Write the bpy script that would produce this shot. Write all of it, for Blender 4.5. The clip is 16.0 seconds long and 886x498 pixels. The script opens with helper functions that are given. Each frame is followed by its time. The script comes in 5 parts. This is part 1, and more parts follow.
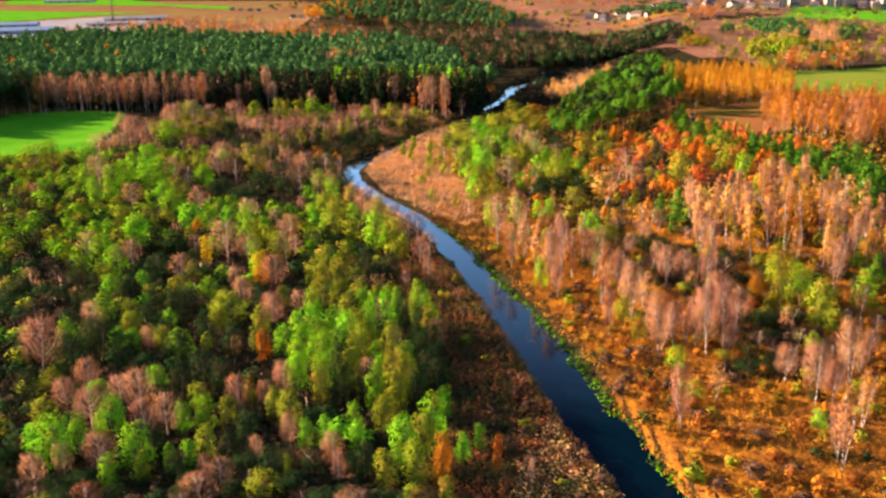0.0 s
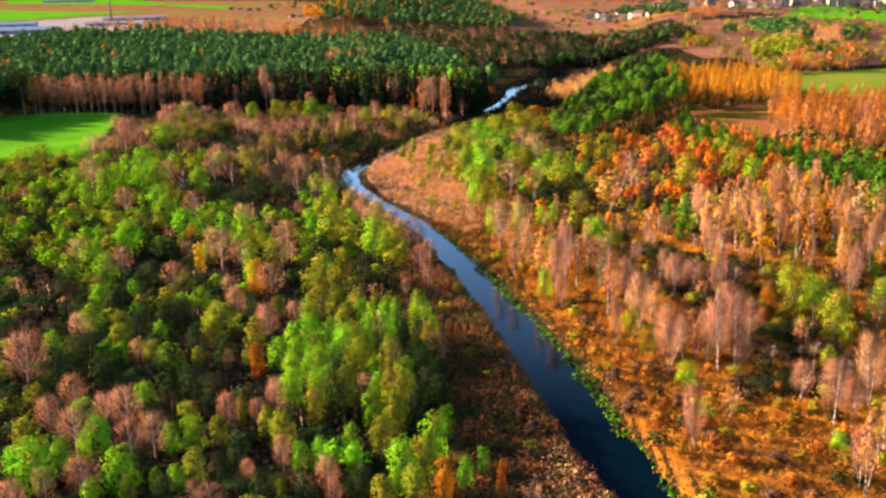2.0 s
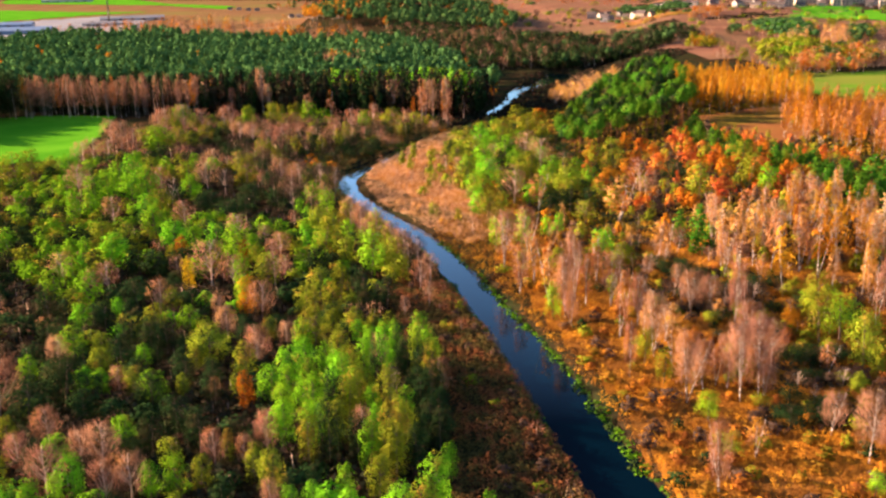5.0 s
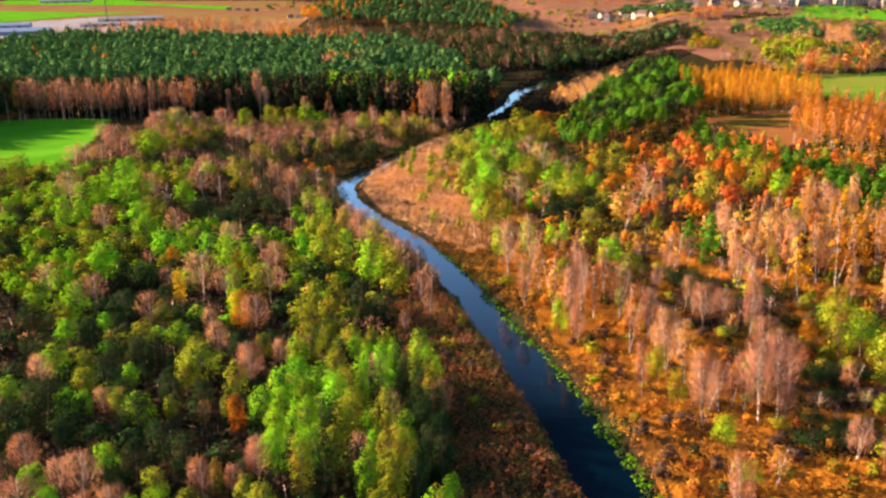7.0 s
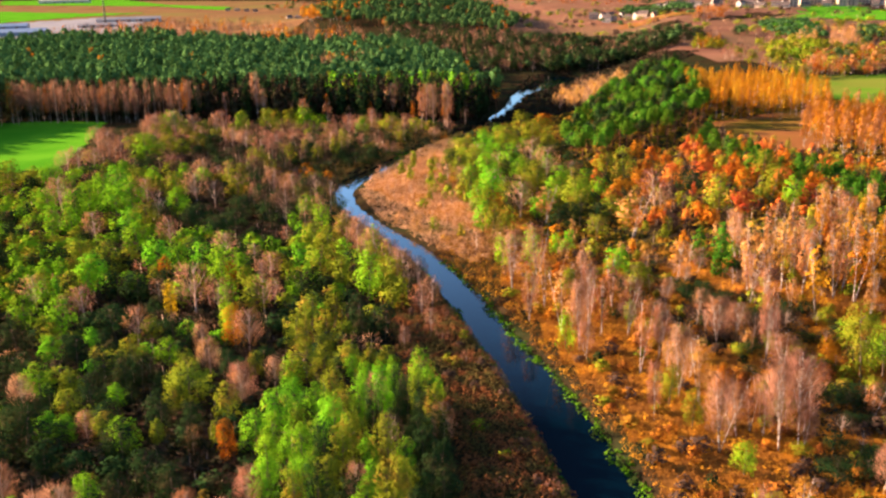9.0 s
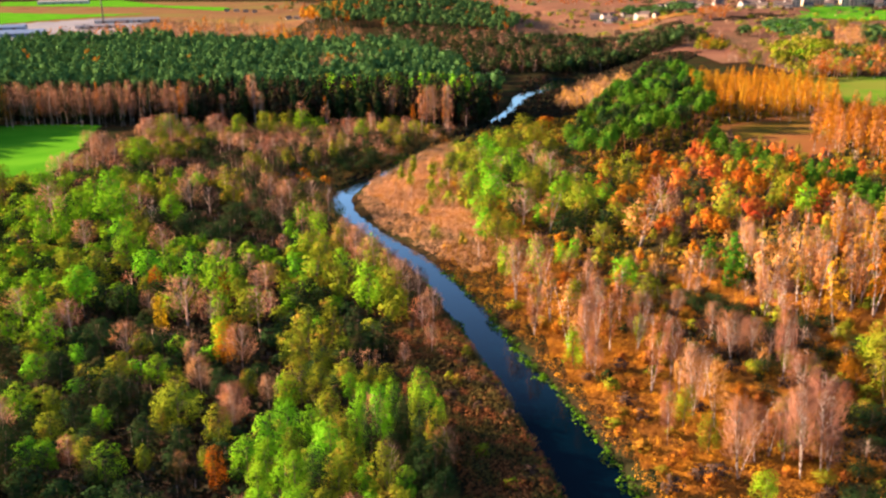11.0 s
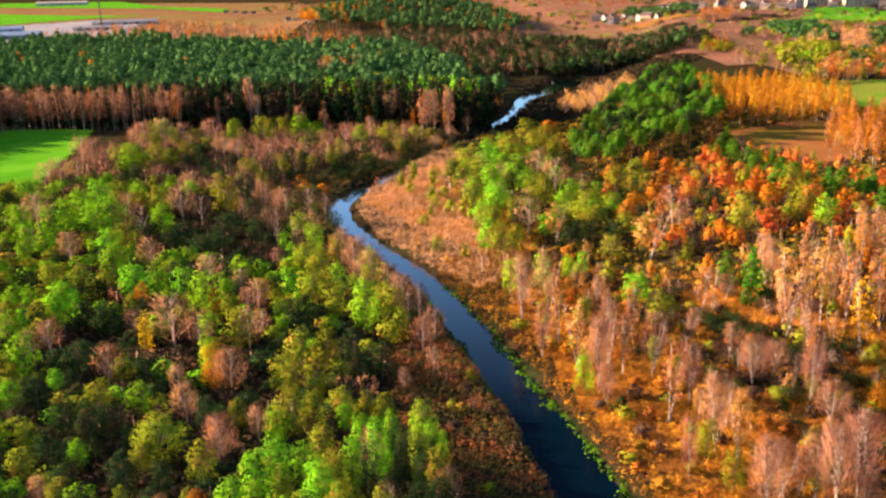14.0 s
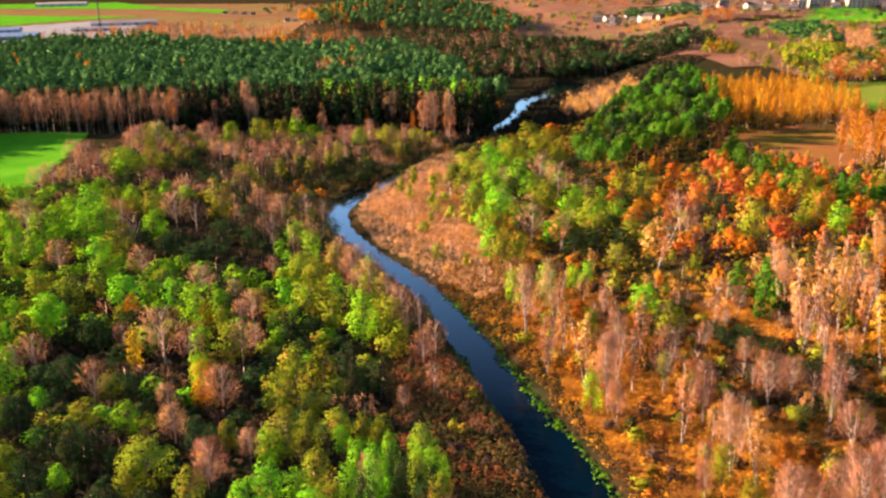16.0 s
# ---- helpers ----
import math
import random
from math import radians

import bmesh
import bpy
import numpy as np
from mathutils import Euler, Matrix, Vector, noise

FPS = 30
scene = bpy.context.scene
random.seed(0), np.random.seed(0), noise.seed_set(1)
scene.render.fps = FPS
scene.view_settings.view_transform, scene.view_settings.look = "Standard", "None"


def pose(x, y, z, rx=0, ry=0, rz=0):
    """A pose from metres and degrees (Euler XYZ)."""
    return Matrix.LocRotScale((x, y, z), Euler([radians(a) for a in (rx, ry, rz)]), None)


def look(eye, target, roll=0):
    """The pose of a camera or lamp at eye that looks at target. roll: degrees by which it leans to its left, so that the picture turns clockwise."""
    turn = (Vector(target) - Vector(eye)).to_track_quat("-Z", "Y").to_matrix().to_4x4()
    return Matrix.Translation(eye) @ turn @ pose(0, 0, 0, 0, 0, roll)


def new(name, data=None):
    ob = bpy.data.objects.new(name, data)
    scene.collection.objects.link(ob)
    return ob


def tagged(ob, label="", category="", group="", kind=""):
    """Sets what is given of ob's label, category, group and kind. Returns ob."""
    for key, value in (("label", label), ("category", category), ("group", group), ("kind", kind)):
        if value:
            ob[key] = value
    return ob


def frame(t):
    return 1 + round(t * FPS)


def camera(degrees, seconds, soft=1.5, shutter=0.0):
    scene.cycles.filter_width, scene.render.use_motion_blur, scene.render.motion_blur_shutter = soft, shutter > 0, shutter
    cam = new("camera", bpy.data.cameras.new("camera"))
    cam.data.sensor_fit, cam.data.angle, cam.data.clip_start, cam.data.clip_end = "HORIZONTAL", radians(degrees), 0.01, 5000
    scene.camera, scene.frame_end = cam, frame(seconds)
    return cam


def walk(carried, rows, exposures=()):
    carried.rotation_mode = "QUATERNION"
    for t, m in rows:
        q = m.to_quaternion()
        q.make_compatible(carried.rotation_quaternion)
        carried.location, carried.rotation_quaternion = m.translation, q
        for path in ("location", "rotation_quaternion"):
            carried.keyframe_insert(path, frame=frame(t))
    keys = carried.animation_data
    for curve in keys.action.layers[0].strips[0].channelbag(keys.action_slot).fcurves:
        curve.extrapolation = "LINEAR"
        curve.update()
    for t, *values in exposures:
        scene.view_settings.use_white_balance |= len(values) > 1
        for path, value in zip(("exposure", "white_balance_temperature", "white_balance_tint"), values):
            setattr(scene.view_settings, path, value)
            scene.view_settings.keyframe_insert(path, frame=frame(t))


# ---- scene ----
cam = camera(52.0, 16.0, soft=2.6)

# seconds, eye, target, roll: a drone gliding forward 65 m above the river
PATH = [
    (0, (1.115, -1.087, 65.174), (0.59, 94.63, 36.23), -0.90),
    (1, (1.038, 2.042, 65.187), (0.51, 97.75, 36.21), -0.90),
    (2, (0.945, 5.336, 65.203), (0.42, 101.04, 36.20), -0.90),
    (3, (0.840, 8.802, 65.221), (0.31, 104.50, 36.20), -0.91),
    (4, (0.724, 12.424, 65.240), (0.20, 108.11, 36.20), -0.92),
    (5, (0.599, 16.172, 65.259), (0.07, 111.86, 36.21), -0.94),
    (6, (0.469, 20.001, 65.276), (-0.06, 115.69, 36.23), -0.97),
    (7, (0.334, 23.863, 65.290), (-0.19, 119.55, 36.25), -0.99),
    (8, (0.198, 27.708, 65.300), (-0.32, 123.40, 36.27), -1.02),
    (9, (0.063, 31.488, 65.304), (-0.46, 127.18, 36.28), -1.04),
    (10, (-0.070, 35.165, 65.302), (-0.59, 130.87, 36.30), -1.07),
    (11, (-0.196, 38.717, 65.292), (-0.72, 134.42, 36.31), -1.09),
    (12, (-0.316, 42.137, 65.273), (-0.84, 137.85, 36.32), -1.12),
    (13, (-0.425, 45.448, 65.243), (-0.96, 141.17, 36.32), -1.13),
    (14, (-0.522, 48.697, 65.202), (-1.06, 144.43, 36.32), -1.15),
    (15, (-0.604, 51.969, 65.147), (-1.15, 147.72, 36.30), -1.15),
    (16, (-0.669, 55.387, 65.079), (-1.23, 151.15, 36.27), -1.15),
]
walk(cam, [(t, look(eye, target, roll)) for t, eye, target, roll in PATH])

# ---- light: low autumn sun from the far left, clear sky ----
SUN_AZ, SUN_EL = radians(73), radians(18)   # azimuth counted from +y towards -x
SUN_DIR = Vector((-math.sin(SUN_AZ) * math.cos(SUN_EL), math.cos(SUN_AZ) * math.cos(SUN_EL), math.sin(SUN_EL)))
world = bpy.data.worlds.new("sky")
scene.world = world
world.use_nodes = True
sky = world.node_tree.nodes.new("ShaderNodeTexSky")
sky.sky_type = "NISHITA"
sky.sun_disc = False
sky.sun_elevation = SUN_EL
sky.sun_rotation = -SUN_AZ
sky.air_density = 1.0
sky.dust_density = 1.2
sky.ozone_density = 3.0
background = world.node_tree.nodes["Background"]
background.inputs["Strength"].default_value = 0.055
world.node_tree.links.new(sky.outputs[0], background.inputs["Color"])
sun = new("sun", bpy.data.lights.new("sun", "SUN"))
sun.data.energy = 5.0
sun.data.angle = radians(0.6)
sun.data.color = (1.0, 0.68, 0.455)
sun.matrix_world = look((0, 0, 300), Vector((0, 0, 300)) - SUN_DIR)
scene.view_settings.exposure = 2.375

# ---- materials ----
def shader(name):
    m = bpy.data.materials.new(name)
    m.use_nodes = True
    n = m.node_tree
    return m, n, n.nodes["Principled BSDF"]


def mix_colors(n, fac, a, b):
    mixer = n.nodes.new("ShaderNodeMix")
    mixer.data_type = "RGBA"
    if hasattr(fac, "is_linked"):
        n.links.new(fac, mixer.inputs[0])
    else:
        mixer.inputs[0].default_value = fac
    for socket, c in ((6, a), (7, b)):
        if hasattr(c, "is_linked"):
            n.links.new(c, mixer.inputs[socket])
        else:
            mixer.inputs[socket].default_value = (*c, 1)
    return mixer.outputs[2]


def noise_fac(n, scale, low=0.35, high=0.65, detail=3):
    coords = n.nodes.new("ShaderNodeNewGeometry")
    tex = n.nodes.new("ShaderNodeTexNoise")
    tex.inputs["Scale"].default_value = scale
    tex.inputs["Detail"].default_value = detail
    n.links.new(coords.outputs["Position"], tex.inputs["Vector"])
    ramp = n.nodes.new("ShaderNodeMapRange")
    ramp.inputs[1].default_value, ramp.inputs[2].default_value = low, high
    n.links.new(tex.outputs[0], ramp.inputs[0])
    return ramp.outputs[0]


def foliage(name, dark, light, accent=None, share=0.3, through_light=0.2):
    """Leaves: colour varies leaf by leaf, tree by tree and in patches; some light passes through."""
    m, n, bsdf = shader(name)
    geo = n.nodes.new("ShaderNodeNewGeometry")
    info = n.nodes.new("ShaderNodeObjectInfo")
    c = mix_colors(n, geo.outputs["Random Per Island"], dark, light)
    if accent:
        c = mix_colors(n, noise_fac(n, 0.35, 0.62 - share * 0.4, 0.72 - share * 0.4), c, accent)
    tone = n.nodes.new("ShaderNodeHueSaturation")
    for socket, low, high in (("Hue", 0.485, 0.515), ("Value", 0.78, 1.2)):
        r = n.nodes.new("ShaderNodeMapRange")
        r.inputs[3].default_value, r.inputs[4].default_value = low, high
        n.links.new(info.outputs["Random"], r.inputs[0])
        n.links.new(r.outputs[0], tone.inputs[socket])
    n.links.new(c, tone.inputs["Color"])
    n.links.new(tone.outputs[0], bsdf.inputs["Base Color"])
    bsdf.inputs["Roughness"].default_value = 0.6
    bsdf.inputs["Specular IOR Level"].default_value = 0.0
    glow = n.nodes.new("ShaderNodeBsdfTranslucent")
    n.links.new(tone.outputs[0], glow.inputs["Color"])
    both = n.nodes.new("ShaderNodeMixShader")
    both.inputs[0].default_value = through_light
    n.links.new(bsdf.outputs[0], both.inputs[1])
    n.links.new(glow.outputs[0], both.inputs[2])
    n.links.new(both.outputs[0], n.nodes["Material Output"].inputs["Surface"])
    return m


def surface(name, a, b, scale, rough=0.9, c=None, scale_c=0.05, bump=0.0, low=0.35, high=0.65):
    m, n, bsdf = shader(name)
    col = mix_colors(n, noise_fac(n, scale, low, high), a, b)
    if c:
        col = mix_colors(n, noise_fac(n, scale_c, 0.45, 0.6), col, c)
    n.links.new(col, bsdf.inputs["Base Color"])
    bsdf.inputs["Roughness"].default_value = rough
    bsdf.inputs["Specular IOR Level"].default_value = 0.0 if rough > 0.85 else 0.4
    if bump:
        node = n.nodes.new("ShaderNodeBump")
        node.inputs["Strength"].default_value = bump
        node.inputs["Distance"].default_value = 0.3
        n.links.new(noise_fac(n, scale * 2, 0, 1, 6), node.inputs["Height"])
        n.links.new(node.outputs[0], bsdf.inputs["Normal"])
    return m


LEAF = {
    "green": foliage("alder_leaves", (0.125, 0.33, 0.011), (0.195, 0.435, 0.016), (0.30, 0.26, 0.03), 0.10, 0.08),
    "lime": foliage("lime_leaves", (0.19, 0.36, 0.013), (0.27, 0.45, 0.02)),
    "yellow": foliage("yellow_leaves", (0.50, 0.34, 0.012), (0.62, 0.44, 0.018), (0.36, 0.36, 0.02), 0.2),
    "olive": foliage("olive_leaves", (0.155, 0.195, 0.012), (0.225, 0.255, 0.018), (0.34, 0.20, 0.03), 0.14, 0.08),
    # leaf colour with woodland shade already in it, not a species' own green
    "dark": foliage("shade_dark_leaves", (0.013, 0.032, 0.011), (0.030, 0.058, 0.016), (0.05, 0.042, 0.018), 0.2),
    "twig": foliage("pink_twigs", (0.30, 0.145, 0.094), (0.45, 0.228, 0.148), (0.37, 0.17, 0.07), 0.25, 0.25),
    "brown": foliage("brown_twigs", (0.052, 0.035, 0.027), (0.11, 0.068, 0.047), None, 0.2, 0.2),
    "orange": foliage("orange_leaves", (0.345, 0.100, 0.009), (0.43, 0.138, 0.012), (0.40, 0.165, 0.018), 0.2),
    "gold": foliage("golden_leaves", (0.43, 0.18, 0.014), (0.52, 0.24, 0.018)),
    "pale": foliage("pale_orange_leaves", (0.44, 0.20, 0.078), (0.54, 0.265, 0.10), (0.50, 0.25, 0.03), 0.25),
    "red": foliage("red_leaves", (0.40, 0.075, 0.02), (0.55, 0.13, 0.03), (0.56, 0.23, 0.04), 0.3),
    # bluer than pine itself: some distance haze is mixed into this green
    "pine": foliage("hazy_pine_needles", (0.037, 0.091, 0.030), (0.084, 0.166, 0.048), (0.05, 0.085, 0.022), 0.2, 0.15),
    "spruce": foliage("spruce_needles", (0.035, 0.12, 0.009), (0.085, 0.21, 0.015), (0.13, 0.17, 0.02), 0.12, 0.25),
    "reed": foliage("dry_reed", (0.19, 0.080, 0.028), (0.38, 0.170, 0.054), (0.13, 0.11, 0.032), 0.45, 0.3),
    "sedge": foliage("autumn_sedge", (0.34, 0.122, 0.014), (0.58, 0.255, 0.023), (0.20, 0.07, 0.016), 0.5, 0.25),
    "straw": foliage("pale_straw", (0.64, 0.37, 0.18), (0.73, 0.44, 0.23), (0.62, 0.34, 0.12), 0.3, 0.25),
    # undergrowth darkened in colour to stand for the shade beneath the crowns
    "brush": foliage("shade_dark_undergrowth", (0.014, 0.018, 0.011), (0.042, 0.040, 0.020), (0.055, 0.028, 0.018), 0.3, 0.15),
    "rough": foliage("rough_autumn_grass", (0.20, 0.10, 0.012), (0.36, 0.19, 0.025), (0.14, 0.13, 0.012), 0.4, 0.25),
    "weed": foliage("water_weed", (0.05, 0.17, 0.008), (0.11, 0.30, 0.010), (0.05, 0.09, 0.02), 0.35, 0.25),
}
BARK_DARK = surface("grey_brown_bark", (0.09, 0.06, 0.04), (0.16, 0.11, 0.08), 6)
BARK_PALE = surface("pale_aspen_bark", (0.36, 0.24, 0.18), (0.52, 0.38, 0.30), 4)
BARK_WHITE = surface("white_birch_bark", (0.48, 0.38, 0.31), (0.62, 0.52, 0.44), 5, c=(0.10, 0.08, 0.07), scale_c=2.2)
BARK_PINE = surface("red_pine_bark", (0.11, 0.05, 0.028), (0.20, 0.09, 0.045), 4)
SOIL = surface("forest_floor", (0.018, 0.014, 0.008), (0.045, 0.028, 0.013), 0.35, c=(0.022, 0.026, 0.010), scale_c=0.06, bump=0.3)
MEADOW = surface("wet_meadow", (0.24, 0.090, 0.012), (0.38, 0.155, 0.018), 0.5, c=(0.19, 0.08, 0.018), scale_c=0.09, bump=0.4)
HEATH = surface("dry_far_heath", (0.215, 0.105, 0.066), (0.15, 0.07, 0.045), 0.02, c=(0.15, 0.09, 0.05), scale_c=0.006)
GREEN_FIELD = surface("winter_crop", (0.058, 0.22, 0.010), (0.09, 0.275, 0.014), 0.05)
PASTURE = surface("autumn_pasture", (0.085, 0.185, 0.015), (0.125, 0.215, 0.02), 0.06, c=(0.14, 0.17, 0.025), scale_c=0.03)
PLOUGHED = surface("ploughed_field", (0.20, 0.105, 0.052), (0.14, 0.075, 0.036), 0.02, c=(0.16, 0.12, 0.04), scale_c=0.004)
STUBBLE = surface("mown_grass", (0.20, 0.085, 0.03), (0.26, 0.105, 0.035), 0.08, c=(0.14, 0.10, 0.016), scale_c=0.04)
GREY_YARD = surface("pale_yard", (0.26, 0.25, 0.26), (0.20, 0.20, 0.23), 0.03)
WHITE_WALL = surface("white_render", (0.46, 0.42, 0.39), (0.38, 0.35, 0.33), 0.4)
CREAM_WALL = surface("cream_panels", (0.46, 0.36, 0.28), (0.40, 0.31, 0.25), 0.3)
BLUE_METAL = surface("blue_metal_sheet", (0.12, 0.17, 0.27), (0.17, 0.22, 0.32), 0.2, 0.4)
ROOF_DARK = surface("dark_roof", (0.10, 0.085, 0.08), (0.16, 0.12, 0.11), 0.6)
GLASS_DARK = surface("window_glass", (0.03, 0.035, 0.045), (0.05, 0.06, 0.07), 0.5, 0.15)
STEEL = surface("weathered_steel", (0.05, 0.045, 0.04), (0.08, 0.07, 0.06), 2, 0.6)


def water_material():
    m, n, bsdf = shader("river_water")
    bsdf.inputs["Base Color"].default_value = (0.0002, 0.0045, 0.010, 1)
    bsdf.inputs["Specular IOR Level"].default_value = 0.0
    fresnel = n.nodes.new("ShaderNodeFresnel")
    fresnel.inputs["IOR"].default_value = 1.33
    share = n.nodes.new("ShaderNodeMapRange")
    for socket, value in zip((1, 2, 3, 4), (0.07, 0.31, 0.01, 0.8)):
        share.inputs[socket].default_value = value
    gloss = n.nodes.new("ShaderNodeBsdfGlossy")
    gloss.inputs["Roughness"].default_value = 0.04
    gloss.inputs["Color"].default_value = (0.72, 0.86, 1, 1)
    both = n.nodes.new("ShaderNodeMixShader")
    n.links.new(fresnel.outputs[0], share.inputs[0])
    n.links.new(share.outputs[0], both.inputs[0])
    n.links.new(bsdf.outputs[0], both.inputs[1])
    n.links.new(gloss.outputs[0], both.inputs[2])
    n.links.new(both.outputs[0], n.nodes["Material Output"].inputs["Surface"])
    node = n.nodes.new("ShaderNodeBump")
    node.inputs["Strength"].default_value = 0.055
    node.inputs["Distance"].default_value = 0.05
    n.links.new(noise_fac(n, 1.6, 0, 1, 4), node.inputs["Height"])
    n.links.new(node.outputs[0], gloss.inputs["Normal"])
    return m


WATER = water_material()


# ---- land: one sheet to the horizon, with the river cut into it ----
def smooth(a, b, x):
    u = np.clip((x - a) / (b - a), 0, 1)
    return u * u * (3 - 2 * u)


# the river's centre line and half width, from near to far
RIVER = [(78, -140, 4), (66, -70, 4), (50, -5, 4), (38.5, 44.4, 4), (32.7, 70.9, 4), (27.2, 101.5, 4.4), (22.2, 124.1, 5.1), (17.4, 150.9, 4.9), (12.3, 175, 4.3), (7.9, 191, 4.1), (4.5, 205.8, 3.8),
         (0.9, 220.5, 3.3), (-3.2, 234, 3.1), (-9.2, 248.7, 3.2), (-16.2, 260.7, 2.9), (-23.2, 275.4, 2.7), (-29.2, 290.2, 2.7), (-32.4, 306, 3), (-32.1, 321, 3.4),
         (-26.9, 334, 3.2), (-21.2, 347, 2.6), (-17.5, 362, 2.2), (-9.9, 382, 2), (1.6, 404, 2.2), (13.1, 431, 2.3), (22.7, 456, 2.8), (31.4, 484, 2.6),
         (37.1, 513, 2.8), (40.9, 533, 4.5), (47.7, 550, 7), (59.6, 572, 8), (71.4, 602, 11), (78, 628, 13)]


def resample(line, step):
    pts = np.array(line, float)
    s = np.r_[0, np.cumsum(np.hypot(*np.diff(pts[:, :2], axis=0).T))]
    at = np.arange(0, s[-1], step)
    out = np.stack([np.interp(at, s, pts[:, k]) for k in range(pts.shape[1])], 1)
    for _ in range(6):
        out[1:-1] = (out[:-2] + 2 * out[1:-1] + out[2:]) / 4
    return out


COURSE = resample(RIVER, 2.0)


def river_distance(x, y):
    """Distance from the water's edge: negative in the river."""
    x, y = np.asarray(x, float), np.asarray(y, float)
    best = np.full(x.shape, 1e9)
    for cx, cy, w in COURSE:
        best = np.minimum(best, np.hypot(x - cx, y - cy) - w)
    return best


def river_side(x, y):
    """Metres to the right of the river, at the same distance along the valley."""
    order = np.argsort(COURSE[:, 1])
    return np.asarray(x, float) - np.interp(y, COURSE[order, 1], COURSE[order, 0])


def land(x, y):
    """Height of the dry land: a flat valley, a hill to the right, low rises far off."""
    x, y = np.asarray(x, float), np.asarray(y, float)
    z = 1.0 + 13 * smooth(0, 63, x - 34 - np.maximum(0, y - 399) * 0.25) * smooth(145, 220, y)
    z = z + 4 * smooth(620, 1000, y)
    z = z + 26 * np.exp(-((x + 55) / 117) ** 2 - ((y - 1161) / 163) ** 2)
    z = z + 7 * np.exp(-((x - 75) / 100) ** 2 - ((y - 765) / 65) ** 2)
    z = z + 10 * np.exp(-((x + 215) / 130) ** 2 - ((y - 890) / 60) ** 2)
    scarp = y - (900 + (x - 167) * 0.59)
    z = z + 4 * smooth(-21, 0, scarp) * smooth(128, 168, x)
    return z + 0.35 * np.sin(x * 0.11 + 0.7 * np.sin(y * 0.07)) * np.cos(y * 0.09)


def height(x, y):
    d = river_distance(x, y)
    return np.where(d < 3, land(x, y) * smooth(-1.0, 2.5, d) - 1.3 * (1 - smooth(-1.5, 0.6, d)), land(x, y))


def mesh_object(name, verts, faces, materials, parent=None, index=None, smooth_faces=False, normals=None):
    me = bpy.data.meshes.new(name)
    verts = np.asarray(verts, np.float32)
    faces = np.asarray(faces, np.int32)
    k = faces.shape[1]
    me.vertices.add(len(verts))
    me.vertices.foreach_set("co", verts.ravel())
    me.loops.add(faces.size)
    me.loops.foreach_set("vertex_index", faces.ravel())
    me.polygons.add(len(faces))
    me.polygons.foreach_set("loop_start", np.arange(0, faces.size, k, dtype=np.int32))
    for m in materials:
        me.materials.append(m)
    if index is not None:
        me.polygons.foreach_set("material_index", np.asarray(index, np.int32))
    if smooth_faces:
        me.polygons.foreach_set("use_smooth", np.ones(len(faces), bool))
    me.update(calc_edges=True)
    me.validate()
    if normals is not None:
        me.normals_split_custom_set_from_vertices(np.asarray(normals, np.float32))
    ob = new(name, me)
    if parent is not None:
        ob.parent = parent
    return ob


def grid_sheet(name, xs, ys, zfun, material):
    gx, gy = np.meshgrid(xs, ys)
    z = zfun(gx, gy)
    verts = np.stack([gx, gy, z], -1).reshape(-1, 3)
    nx, ny = len(xs), len(ys)
    a = (np.arange(ny - 1)[:, None] * nx + np.arange(nx - 1)[None]).ravel()
    return mesh_object(name, verts, np.stack([a, a + 1, a + nx + 1, a + nx], 1), [material], smooth_faces=True)


xs = np.r_[-6500, -4500, -3000, -2000, -1400, np.arange(-1000, -240, 40), np.arange(-220, -96, 5), np.arange(-95, 130, 2.2), np.arange(132, 225, 5), np.arange(230, 1000, 40), 1400, 2000, 3000, 4500, 6500]
ys = np.r_[-3000, -1500, -600, -300, np.arange(-160, 40, 5), np.arange(44, 460, 2.5), np.arange(462, 640, 5), np.arange(650, 1800, 30), 2100, 2600, 3400, 4500, 6500]
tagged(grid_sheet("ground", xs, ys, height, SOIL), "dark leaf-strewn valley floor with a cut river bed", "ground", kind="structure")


def strip(name, line, left, right, z, material, label, category):
    """A ribbon along the river between two offsets from its centre (functions of the half width)."""
    c = resample(line, 1.5)
    t = np.gradient(c[:, :2], axis=0)
    t /= np.linalg.norm(t, axis=1)[:, None]
    nrm = np.stack([t[:, 1], -t[:, 0]], 1)
    rows = [c[:, :2] + nrm * o[:, None] for o in (left(c), right(c))]
    n = len(c)
    verts = np.r_[np.c_[rows[0], np.full(n, z)], np.c_[rows[1], np.full(n, z)]]
    a = np.arange(n - 1)
    return tagged(mesh_object(name, verts, np.stack([a, n + a, n + a + 1, a + 1], 1), [material]), label, category, kind="structure")


strip("water", RIVER, lambda c: -c[:, 2] - 0.8, lambda c: c[:, 2] + 0.8, 0.0, WATER, "dark blue river water mirroring the clear sky", "river")

